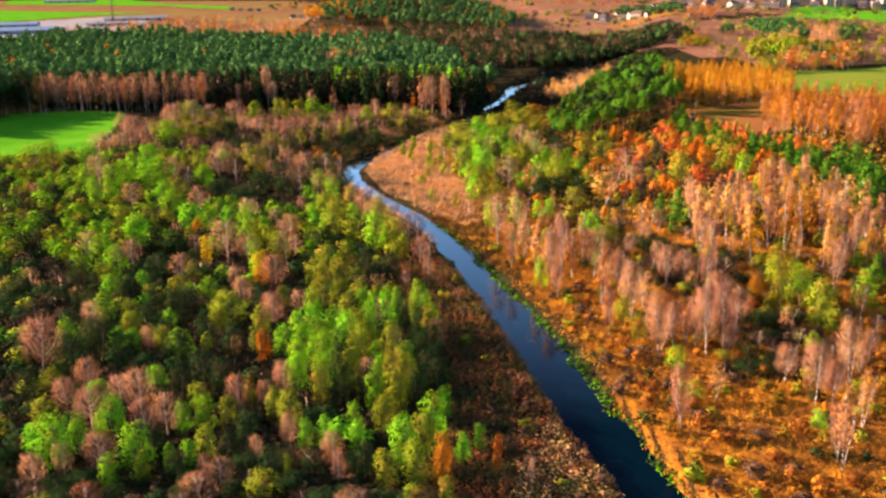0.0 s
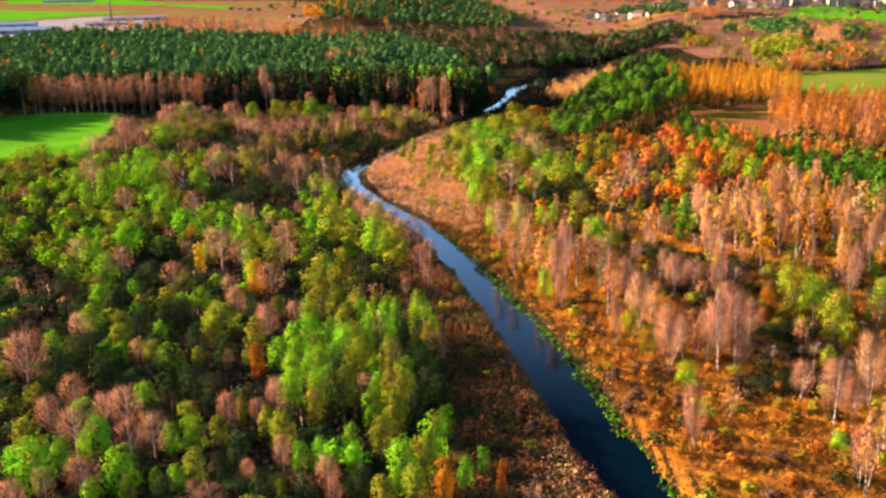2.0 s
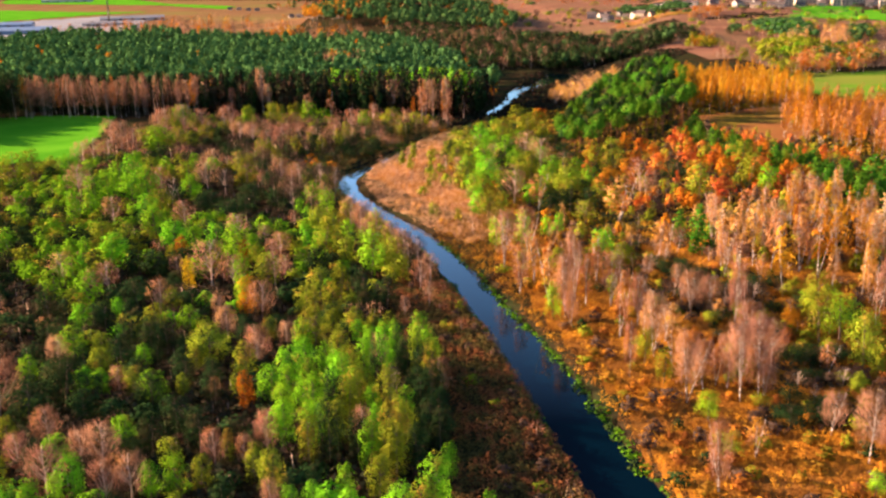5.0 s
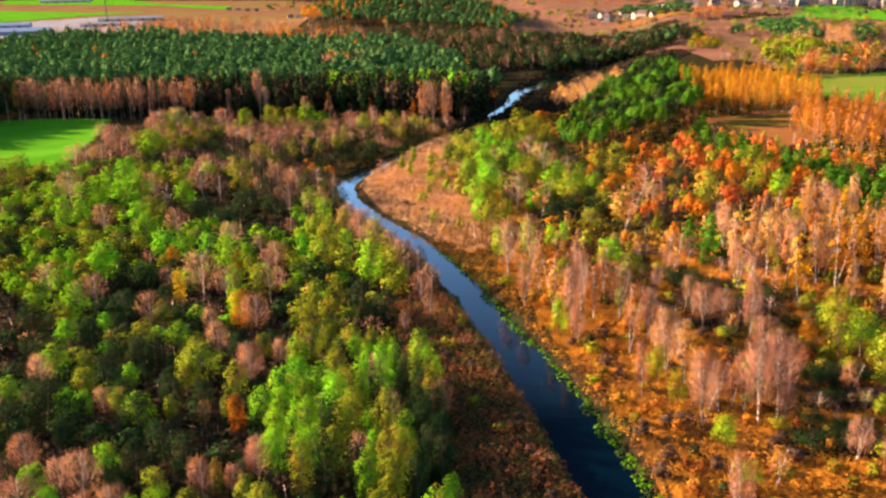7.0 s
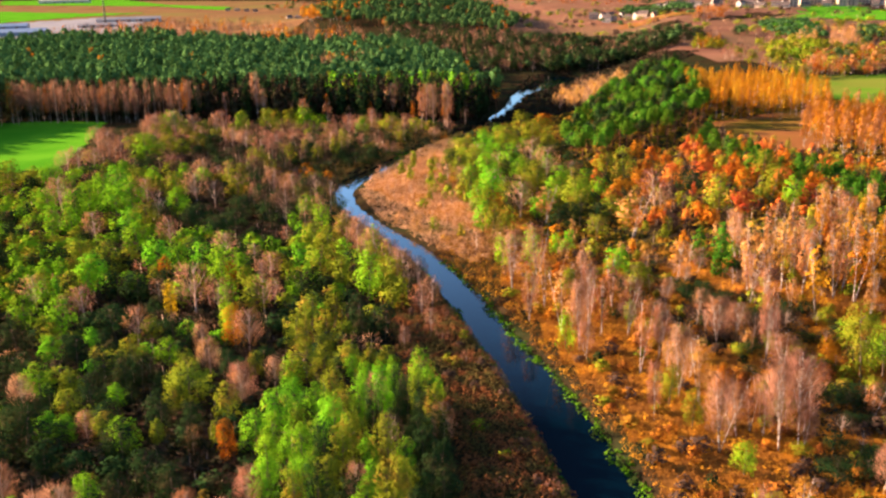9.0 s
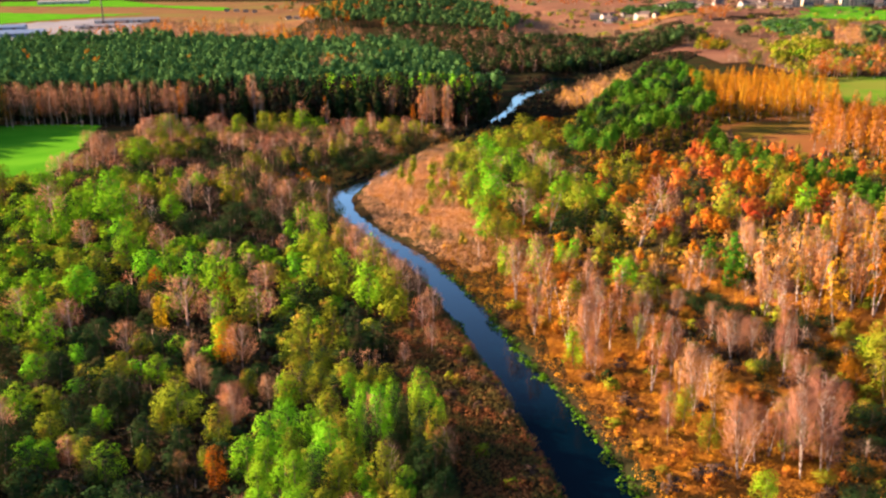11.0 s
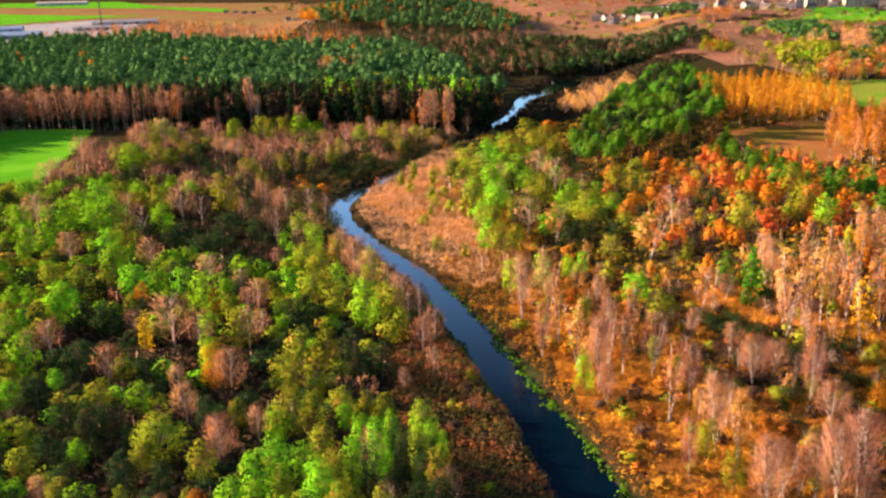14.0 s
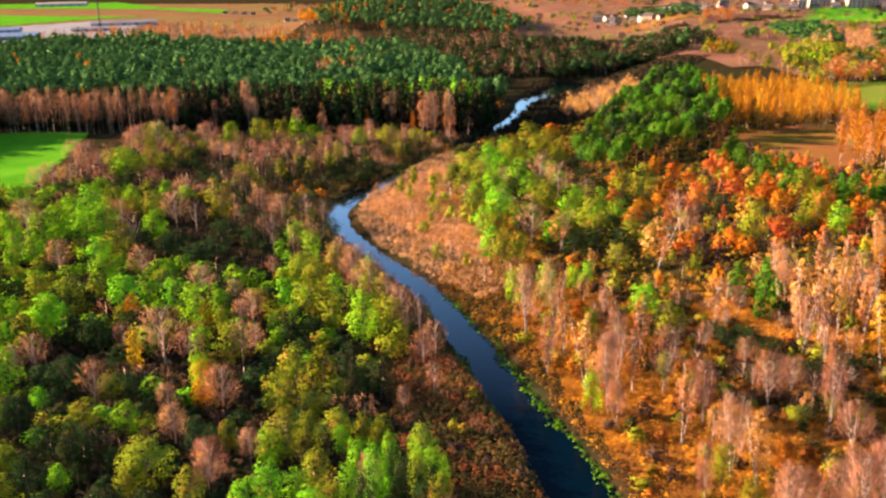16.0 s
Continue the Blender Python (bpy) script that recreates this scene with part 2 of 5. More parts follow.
def patch(name, outline, material, label, lift=0.12, step=6):
    """A field: a sheet that follows the land inside an outline."""
    pts = np.array(outline, float)
    def inside(x, y):
        hit = np.zeros(x.shape, bool)
        for (x1, y1), (x2, y2) in zip(pts, np.roll(pts, -1, 0)):
            cross = (y1 > y) != (y2 > y)
            hit ^= cross & (x < (x2 - x1) * (y - y1) / (y2 - y1 + 1e-9) + x1)
        return hit
    x0, y0 = pts.min(0)
    x1, y1 = pts.max(0)
    gx, gy = np.meshgrid(np.arange(x0, x1 + step, step), np.arange(y0, y1 + step, step))
    nx = gx.shape[1]
    verts = np.stack([gx, gy, height(gx, gy) + lift], -1).reshape(-1, 3)
    a = (np.arange(gx.shape[0] - 1)[:, None] * nx + np.arange(nx - 1)[None]).ravel()
    mid = (verts[a] + verts[a + nx + 1]) / 2
    a = a[inside(mid[:, 0], mid[:, 1])]
    return tagged(mesh_object(name, verts, np.stack([a, a + 1, a + nx + 1, a + nx], 1), [material], smooth_faces=True), label, "field", kind="structure")


patch("meadow", [(32.7, 70.9), (92, 72.2), (106.3, 139.8), (86.3, 193.4), (56.6, 219.7), (27.1, 232.3), (-2.7, 272.1), (-24.6, 309), (-20.9, 326), (-3.9, 371), (6.1, 355), (26.5, 286.9), (11.6, 218.2),
                 (19.9, 177.9), (26, 151.1), (28.2, 124.3)], MEADOW, "orange and brown wet meadow of low sedge", 0.06, 2)
patch("field", [(-256.6, 460), (-161, 460), (-150.4, 416), (-137.5, 348), (-186.8, 333), (-253.1, 337)], GREEN_FIELD, "bright green field of young winter crop", 0.15, 2.5)
patch("field", [(83.3, 342), (125, 368), (145.1, 361), (111.4, 297), (95.5, 289.5)], STUBBLE, "brown mown grass field edged by birches", 0.15, 2.5)
patch("field", [(145, 417), (160, 474), (298.5, 503), (297.8, 389), (165.2, 379)], PASTURE, "green meadow behind the birch wood", 0.15, 4)

# ---- plants: the forms ----
rng = np.random.default_rng(7)


def unit(v):
    return v / (np.linalg.norm(v, axis=1)[:, None] + 1e-9)


def cards(r, centres, normals, size, soft):
    """Small leaf sprays, one triangle each, facing roughly along the normals and shaded softly like a clump."""
    n = len(centres)
    nr = unit(normals + r.normal(0, 0.24, (n, 3)))
    u = unit(np.cross(nr, r.normal(0, 1, (n, 3))))
    v = np.cross(nr, u)
    s = size * r.uniform(0.6, 1.35, (n, 1))
    corners = [centres + s * (u * a + v * b) + nr * s * c for a, b, c in ((-1, -0.6, 0), (1, -0.5, 0.15), (0.1, 1.05, -0.1))]
    verts = np.stack(corners, 1).reshape(-1, 3)
    return verts, np.arange(3 * n).reshape(-1, 3), np.repeat(unit(soft + nr * 0.12), 3, 0)


def leaf_crown(r, n, low, high, radius, lobes, size, shape, lobe_size=0.42):
    """Leaves on lumpy lobes filling a crown between two heights; shape(u) gives the outline."""
    u = np.linspace(0.05, 0.97, lobes) + r.uniform(-0.04, 0.04, lobes)
    ang = np.arange(lobes) * 2.4 + r.uniform(0, 1.2, lobes)
    w = np.array([shape(min(max(k, 0), 1)) for k in u])
    rr = radius * w * r.uniform(0.4, 0.85, lobes)
    cen = np.stack([rr * np.cos(ang), rr * np.sin(ang), low + u * (high - low)], 1)
    size_l = radius * lobe_size * (0.45 + 0.55 * w) * r.uniform(0.75, 1.25, lobes)
    which = r.choice(lobes, n, p=size_l ** 2 / (size_l ** 2).sum())
    d = r.normal(0, 1, (n, 3))
    d[:, 2] += 0.35
    d = unit(d)
    dist = size_l[which] * r.uniform(0.8, 1.05, n)
    p = cen[which] + d * dist[:, None] * np.array([1, 1, 1.15])
    axis = unit(np.c_[p[:, :2], (p[:, 2:] - (low + (high - low) * 0.45)) * 0.6])
    return cards(r, p, d * 0.75 + axis * 0.6, size, d * 0.2 + axis * 1.0)


def twig_crown(r, n, low, high, radius, shape, length, width):
    """Bare twigs: slivers that fan up and out."""
    u = r.uniform(0, 1, n) ** 0.8
    ang = r.uniform(0, 6.283, n)
    w = np.array([shape(k) for k in u]) * radius * r.uniform(0.15, 1, n) ** 0.6
    base = np.stack([w * np.cos(ang), w * np.sin(ang), low + u * (high - low)], 1)
    out = unit(np.stack([np.cos(ang) * 0.55, np.sin(ang) * 0.55, np.full(n, 1.0)], 1) + r.normal(0, 0.3, (n, 3)))
    soft = unit(np.c_[base[:, :2], (base[:, 2:] - (low + (high - low) * 0.4)) * 0.6])
    face = unit(soft + r.normal(0, 0.4, (n, 3)))
    side = unit(np.cross(face, out))
    ln = length * r.uniform(0.6, 1.3, (n, 1))
    wd = width * r.uniform(0.7, 1.4, (n, 1))
    verts = np.stack([base + side * wd, base + out * ln, base - side * wd + out * ln * 0.1], 1)
    cross = np.einsum("ij,ij->i", np.cross(verts[:, 1] - verts[:, 0], verts[:, 2] - verts[:, 0]), soft)
    verts[cross < 0] = verts[cross < 0][:, ::-1]
    return verts.reshape(-1, 3), np.arange(3 * n).reshape(-1, 3), np.repeat(soft, 3, 0)


def tube(path, radii, sides=5):
    path = np.array(path, float)
    ring = np.linspace(0, 2 * math.pi, sides, endpoint=False)
    verts, faces = [], []
    for i, (p, rad) in enumerate(zip(path, radii)):
        d = path[min(i + 1, len(path) - 1)] - path[max(i - 1, 0)]
        d /= np.linalg.norm(d)
        a = np.cross(d, (0.3, 1, 0.1))
        a /= np.linalg.norm(a)
        b = np.cross(d, a)
        verts += [p + rad * (math.cos(k) * a + math.sin(k) * b) for k in ring]
        if i:
            o = (i - 1) * sides
            faces += [(o + k, o + (k + 1) % sides, o + sides + (k + 1) % sides, o + sides + k) for k in range(sides)]
    return np.array(verts), np.array(faces)


def join(pieces):
    vs, fs, o = [], [], 0
    for v, f in pieces:
        vs.append(v)
        fs.append(f + o)
        o += len(v)
    return np.concatenate(vs), np.concatenate(fs)


def stem(r, top, thick, limbs, reach, first=0.35, stems=1, lift=1.0):
    """A tapered trunk, slightly bent, with limbs."""
    out = []
    for k in range(stems):
        lean = r.normal(0, 0.035, 2) + (0 if stems == 1 else 1) * r.normal(0, 0.085, 2)
        bend = r.normal(0, 0.02, 2)
        zs = np.linspace(-0.4, top, 5)
        path = [(lean[0] * z + bend[0] * math.sin(z), lean[1] * z + bend[1] * math.cos(z), z) for z in zs]
        out.append(tube(path, np.linspace(thick, thick * 0.15, 5), 5))
        for j in range(limbs):
            z = top * r.uniform(first, 0.9)
            a = r.uniform(0, 6.283)
            k2 = (1 - z / top) * 1.0 + 0.25
            x0, y0 = lean * z
            ends = [(x0 + math.cos(a) * reach * k2 * s, y0 + math.sin(a) * reach * k2 * s, z + lift * reach * k2 * s * (0.5 + 0.7 * s)) for s in (0, 0.5, 1)]
            out.append(tube(ends, (thick * 0.45, thick * 0.28, thick * 0.1), 3))
    return join(out)


def oval(u):
    return math.sin(math.pi * (0.08 + 0.87 * u) ** 0.8) ** 0.75


def dome(u):
    return min(1, 0.55 + 1.5 * u) * max(0.0, 1 - u ** 2.4) ** 0.6 + 0.08


def egg(u):
    return max(0.0, 1 - (2.0 * abs(u - 0.42) / 1.25) ** 2.2) ** 0.6 + 0.06


def spire(u):
    return max(0.12, (1 - u) ** 0.75) * min(1, 0.45 + u * 4)


def vase(u):
    return 0.35 + 0.65 * math.sin(math.pi * min(1, 0.15 + 0.75 * u))


# every kind: height and crown radius of its pattern, trunk and crown makers (detail 1 = near)
def make_kind(kind, r, detail):
    q = detail
    big = 1 / math.sqrt(q)
    if kind == "alder":
        return stem(r, 10.5, 0.2, 6, 1.5), leaf_crown(r, int(520 * q), 1.6, 11.0, 2.6, 26, 0.27 * big, egg, 0.48)
    if kind == "alder_wide":
        return stem(r, 10.5, 0.2, 7, 1.6), leaf_crown(r, int(720 * q), 1.4, 11.0, 2.7, 34, 0.23 * big, egg, 0.4)
    if kind == "bare":
        return stem(r, 11, 0.2, 16, 2.2, 0.25, 1, 1.5), twig_crown(r, int(270 * q), 2.2, 10.4, 2.9, vase, 1.5, 0.05 * big)
    if kind == "birch_bare":
        return stem(r, 11.6, 0.095, 12, 1.6, 0.25, 3, 1.6), twig_crown(r, int(330 * q), 2.6, 10.6, 2.4, vase, 1.5, 0.045 * big)
    if kind == "birch":
        return stem(r, 11.4, 0.13, 8, 1.2, 0.4, 2, 1.5), leaf_crown(r, int(400 * q), 2.8, 11.6, 2.1, 30, 0.2 * big, dome, 0.32)
    if kind == "pine":
        return stem(r, 10.5, 0.22, 6, 1.6, 0.6, 1, 0.4), leaf_crown(r, int(520 * q), 7.2, 11.4, 2.7, 20, 0.28 * big, dome, 0.36)
    if kind == "spruce":
        return stem(r, 10, 0.2, 2, 0.8), leaf_crown(r, int(360 * q), 0.5, 11.6, 3.6, 24, 0.44 * big, spire, 0.38)
    return stem(r, 8, 0.12, 6, 1.6, 0.15, 3), leaf_crown(r, int(280 * q), 1.0, 11.2, 4.4, 18, 0.58 * big, oval, 0.45)   # shrub


BARK = {"alder": BARK_DARK, "bare": BARK_PALE, "birch_bare": BARK_WHITE, "birch": BARK_WHITE, "pine": BARK_PINE, "spruce": BARK_DARK, "shrub": BARK_DARK}
RADIUS = {"alder": 2.75, "bare": 3.0, "birch_bare": 2.5, "birch": 2.5, "pine": 2.9, "spruce": 3.3, "shrub": 4.6}
NAMES = {"alder": "alder_tree", "bare": "bare_tree", "birch_bare": "birch_tree", "birch": "birch_tree", "pine": "pine_tree", "spruce": "spruce_tree", "shrub": "shrub"}
VARIANTS = 5
PATTERN = {}
for kind in [*BARK, "alder_wide"]:
    for v, level in ((a, b) for a in range(VARIANTS) for b in (0, 1)):
        trunk, crown = make_kind(kind, np.random.default_rng(100 + v + 17 * len(kind)), (3.4, 1.3)[level])
        made = []
        for nm, (vv, ff, *soft), mat in (("trunk", trunk, BARK.get(kind, BARK_DARK)), ("crown", crown, LEAF["green"])):
            me = mesh_object(nm, vv, ff, [mat], normals=soft[0] if soft else None, smooth_faces=not soft)
            made.append(me.data)
            bpy.data.objects.remove(me)
        PATTERN[kind, v, level] = made
def far_kind(kind, r, detail, top, thick):
    """The same plant for the middle and far distance: a plain stem and fewer, larger leaves."""
    lean = r.normal(0, 0.03, 2)
    stem_far = tube([(0, 0, -0.4), (lean[0] * top / 2, lean[1] * top / 2, top / 2), (lean[0] * top, lean[1] * top, top)], (thick, thick * 0.7, thick * 0.2), 3)
    points, quads = stem_far
    return (points, np.concatenate([quads[:, :3], quads[:, [0, 2, 3]]])), make_kind(kind, r, detail)[1]


FAR = {kind: [far_kind(kind, np.random.default_rng(300 + v), d, top, thick) for v in range(5)] for kind, d, top, thick in
       (("alder", 0.55, 9, 0.2), ("bare", 0.45, 9, 0.2), ("birch_bare", 0.7, 11, 0.12), ("birch", 0.8, 10, 0.085), ("pine", 0.45, 9, 0.22), ("spruce", 0.4, 9, 0.2), ("shrub", 0.4, 5, 0.1))}
DISTANT = {kind: [far_kind(kind, np.random.default_rng(400 + v), 0.2, top, 0.13) for v in range(5)] for kind, top in
           (("alder", 9), ("bare", 9), ("birch_bare", 11), ("birch", 10), ("pine", 9), ("spruce", 9), ("shrub", 5))}

LOOKS = {
    ("alder", "green"): "alder tree with a dense sunlit green crown", ("alder", "lime"): "young tree with glowing lime-green leaves",
    ("alder", "olive"): "tree with thinning olive and yellow leaves", ("alder", "dark"): "dark tree with the wood's shade put into its leaf colour", ("alder", "yellow"): "tree with a bright yellow crown",
    ("alder", "orange"): "small tree with glowing orange autumn leaves", ("bare", "twig"): "leafless tree with a haze of pinkish twigs",
    ("bare", "brown"): "leafless dark brown tree in the wet wood", ("birch_bare", "twig"): "nearly bare white-stemmed birch with rosy twigs",
    ("birch", "pale"): "white-stemmed birch with pale orange leaves", ("birch", "gold"): "white-stemmed birch with golden yellow leaves",
    # pine looks include a lit and a shaded needle colour for the ridge
    ("birch", "orange"): "slender birch with bright orange leaves", ("pine", "pine"): "Scots pine with a dark green clumped crown", ("pine", "spruce"): "Scots pine whose bright green crown colour stands for sunlight", ("pine", "dark"): "Scots pine with shade put into its dark crown colour",
    ("spruce", "spruce"): "bushy deep green young spruce", ("shrub", "red"): "low shrub with fiery red autumn leaves",
    ("shrub", "brown"): "low leafless brown shrub", ("shrub", "orange"): "low shrub with orange autumn leaves", ("shrub", "olive"): "low shrub with yellow-green autumn leaves",
}


def plant(kind, look_of, x, y, tall, radius, r, group):
    root = new({"olive": "aspen_tree", "orange": "aspen_tree", "yellow": "aspen_tree", "dark": "shade_dark_tree"}.get(look_of, "alder_tree") if kind == "alder" else NAMES[kind])
    root.empty_display_size = 0.5
    root.matrix_basis = Matrix.LocRotScale((x, y, float(height(np.array(x), np.array(y))) - 0.1), Euler((r.normal(0, 0.03), r.normal(0, 0.03), r.uniform(0, 6.28))),
                                           (radius / RADIUS[kind], radius / RADIUS[kind], tall / 12))
    v = int(r.integers(VARIANTS))
    for nm, me in zip(("trunk", "crown"), PATTERN["alder_wide" if kind == "alder" and (radius > 2.9 or "grove" in group) else kind, v, int(y > 185)]):
        ob = new(nm, me)
        ob.parent = root
    ob.material_slots[0].link = "OBJECT"
    ob.material_slots[0].material = LEAF[look_of]
    return tagged(root, LOOKS[kind, look_of], "shrub" if kind == "shrub" else "tree", group)


def thicket(name, spots, label, category="trees"):
    """Many far or small plants as one mesh. spots: (kind, look, x, y, tall, radius)."""
    if not spots:
        return None
    r = np.random.default_rng(len(spots))
    mats, vs, fs, ns, mi, o = [], [], [], [], [], 0
    def slot(m):
        if m not in mats:
            mats.append(m)
        return mats.index(m)
    zs = height(np.array([s[2] for s in spots]), np.array([s[3] for s in spots]))
    for (kind, look_of, x, y, tall, radius), z in zip(spots, zs):
        trunk, crown = (FAR if y < 485 else DISTANT)[kind][int(r.integers(5))]
        a = r.uniform(0, 6.283)
        k, m = radius / RADIUS[kind], tall / 12
        rot = np.array([[k * math.cos(a), k * math.sin(a), 0], [-k * math.sin(a), k * math.cos(a), 0], [0, 0, m]])
        turn = np.array([[math.cos(a), math.sin(a), 0], [-math.sin(a), math.cos(a), 0], [0, 0, 1]])
        for (v, f, *soft), mat in ((trunk, BARK[kind]), (crown, LEAF[look_of])):
            vs.append(v @ rot + (x, y, z - 0.1))
            ns.append((soft[0] if soft else unit(v * (1, 1, 0) + 1e-6)) @ turn)
            fs.append(f + o)
            mi.append(np.full(len(f), slot(mat)))
            o += len(v)
    return tagged(mesh_object(name, np.concatenate(vs), np.concatenate(fs), mats, index=np.concatenate(mi), normals=np.concatenate(ns)), label, category, kind="stuff")


# ---- trees that stand out, by stand: x, y, height, crown radius ----
TAKEN = []


def stand(kind, look_of, group, rows):
    r = np.random.default_rng(len(rows) * 31 + len(kind))
    for x, y, tall, radius in rows:
        plant(kind, look_of, x, y, tall, radius, r, group)
        TAKEN.append((x, y, radius))


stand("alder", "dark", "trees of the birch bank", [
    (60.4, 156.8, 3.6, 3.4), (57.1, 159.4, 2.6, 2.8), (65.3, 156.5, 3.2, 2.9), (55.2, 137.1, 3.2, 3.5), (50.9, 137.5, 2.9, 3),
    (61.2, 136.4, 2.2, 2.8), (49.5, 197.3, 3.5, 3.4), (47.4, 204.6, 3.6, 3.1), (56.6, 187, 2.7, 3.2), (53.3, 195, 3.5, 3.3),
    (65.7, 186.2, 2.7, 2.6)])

stand("alder", "green", "trees of the birch bank", [
    (26, 236.6, 6.1, 1.7), (29, 239.2, 6.2, 1.6), (36.9, 220.1, 7.3, 3.1)])

stand("alder", "lime", "trees of the birch bank", [
    (12.4, 227, 8.7, 2.2), (18.6, 226.6, 10.2, 2.2), (20.8, 180.5, 7.9, 1.8), (69.4, 164.7, 9.4, 3.6), (67.5, 174.5, 5.9, 2.2),
    (80.1, 161.4, 7.6, 2.6), (39, 138.4, 5.2, 1.8), (54.1, 117, 4, 1.4)])

stand("alder", "olive", "trees of the birch bank", [
    (40, 210.3, 6.5, 2.7), (33.8, 158.6, 7.2, 1.8), (35.3, 150.9, 6.9, 1.7), (65.3, 163.4, 14.5, 3.1), (68.8, 153.9, 11.6, 3.1),
    (39.1, 127.5, 4.4, 1.5)])

stand("bare", "brown", "trees of the birch bank", [
    (53, 178.3, 6.8, 2), (43.6, 204.9, 2.9, 2.8), (60.1, 182.9, 4, 2.9)])

stand("birch", "gold", "trees of the birch bank", [
    (66.4, 185.4, 14.5, 3.3), (74, 187.4, 14.2, 3), (78.1, 188.3, 14.5, 3.1), (82, 188.7, 14.5, 2.8), (86.4, 174.8, 10.2, 2.8)])

stand("birch", "pale", "trees of the birch bank", [
    (19.1, 201, 10.6, 2.7), (20.9, 187.1, 14.1, 2.5), (28, 186.5, 12.2, 2), (32.8, 202.7, 11.7, 2.2), (31.7, 170, 14.5, 2),
    (39.5, 168.1, 7.3, 2.9), (38.4, 158.3, 11.8, 2.2), (48.4, 212.6, 9.8, 3), (59.6, 200.4, 14.5, 2.7), (60.9, 196.3, 14.5, 2.4),
    (64.1, 196.6, 14.5, 2.4), (66.7, 193.2, 14.4, 2.7), (71.4, 190.2, 14.5, 2.4), (82.7, 184.6, 14.5, 2.1), (89.1, 192.4, 13.4, 2.9),
    (63.4, 189.3, 6.5, 1.8), (43.5, 150.2, 8.4, 1.7), (53, 105.8, 13.8, 1.8), (42.5, 127.4, 6.4, 2.1), (60.5, 117, 10.2, 1.8)])

stand("birch_bare", "twig", "trees of the birch bank", [
    (13.4, 211.4, 14.5, 2.9), (19.1, 216.2, 14.3, 2.3), (15.5, 194.4, 11.2, 1.7), (23.1, 180.3, 14.5, 1.9), (26, 189.2, 14.5, 2),
    (32.7, 186.1, 12.2, 2.4), (36, 175.5, 11, 1.7), (35.9, 161.1, 13.1, 2.3), (30.3, 153.4, 10.3, 1.2), (37.3, 144.2, 13.1, 2.4),
    (77.4, 168.8, 14.5, 1.5), (85.4, 179, 11.7, 1.6), (47.1, 179.7, 9.4, 2.6), (51.2, 182, 6.9, 2.3), (52.9, 171.6, 13.3, 1.7),
    (54, 166.2, 8, 2.5), (45.6, 144.3, 14.5, 2.2), (45, 148.7, 10.2, 1.7), (49.1, 146.3, 14.5, 2.7), (54.9, 157.2, 8.5, 2.2),
    (49.8, 145.6, 6.1, 1.6), (41.1, 148.7, 9.1, 1.9), (34.5, 117.1, 11.8, 1.6), (55, 133, 7.5, 1.8)])

stand("birch_bare", "twig", "trees of the birch bank", [
    (56.9, 124.9, 11.5, 2.3), (60.1, 126.5, 7.6, 1.7), (64.1, 129.8, 13.1, 2.1), (68.3, 135.2, 6, 1.2), (53.5, 108.4, 9.5, 1.3)])

stand("spruce", "spruce", "trees of the birch bank", [
    (56, 208.6, 11.7, 3.2), (54.7, 221, 7.9, 2.5), (91.1, 197.3, 8.5, 2.8), (95.9, 199.4, 12.5, 3)])

stand("alder", "dark", "trees of the green grove by the reeds", [
    (-16.6, 116.6, 5.6, 1.2), (-6.3, 153.3, 8.1, 2.4), (-3.2, 153.7, 7.6, 2.2), (-7.7, 147.3, 7.4, 2.1), (-2.1, 144, 7.2, 2),
    (-4.6, 144, 7.3, 2.1), (-7.6, 131.6, 6.6, 1.7), (-2.7, 130.8, 6.9, 1.9)])

stand("alder", "green", "trees of the green grove by the reeds", [
    (-12.6, 115.8, 6.9, 1.4), (-16, 112, 6.8, 1.4), (-18.9, 111.7, 6.4, 1.2), (-5, 108.1, 9, 2.3), (-1.5, 115.6, 8.8, 2.2),
    (0.4, 121.8, 6.5, 1.3), (-11.5, 111.5, 6.3, 1.2), (-12.8, 160.5, 7.9, 1.8), (-23.2, 154.7, 8.3, 2), (-23.7, 142.6, 8.5, 2.1),
    (-19.7, 153.4, 7.7, 1.8), (-17.4, 148.2, 8.6, 2.1), (-9.4, 155.8, 6.9, 1.4), (-17.8, 141.7, 7.9, 1.8), (-20.9, 139.8, 8.4, 2),
    (-23.1, 131.2, 8.5, 2.1), (-18.9, 131.6, 8.1, 1.9), (-10.7, 139.5, 7, 1.5), (-9.8, 131.9, 7.3, 1.6), (-6.1, 137.5, 7.3, 1.6)])

stand("alder", "lime", "trees of the green grove by the reeds", [
    (-23.9, 137.3, 7.8, 1.8), (-1.8, 159.8, 5.5, 0.8)])

stand("alder", "olive", "trees of the green grove by the reeds", [
    (-22.2, 117.9, 8, 1.9), (-8.5, 116.5, 7.9, 1.8), (-2.1, 108.8, 9.1, 2.3), (-17.5, 155.9, 8.9, 2.2), (-21.8, 147.9, 7.2, 1.5),
    (-15, 148.5, 9.1, 2.4), (-13.2, 141.9, 9.4, 2.5), (-14.6, 137.6, 9.2, 2.4), (-15.3, 131.1, 8.5, 2.1), (-5.5, 131, 8, 1.9)])

stand("bare", "brown", "trees of the green grove by the reeds", [
    (-8.3, 143.1, 7.9, 1.9)])

stand("bare", "twig", "trees of the green grove by the reeds", [
    (-21.4, 113.3, 6.4, 1.2), (-10.8, 157, 7.6, 1.7), (-11.9, 132.2, 7.1, 1.5)])

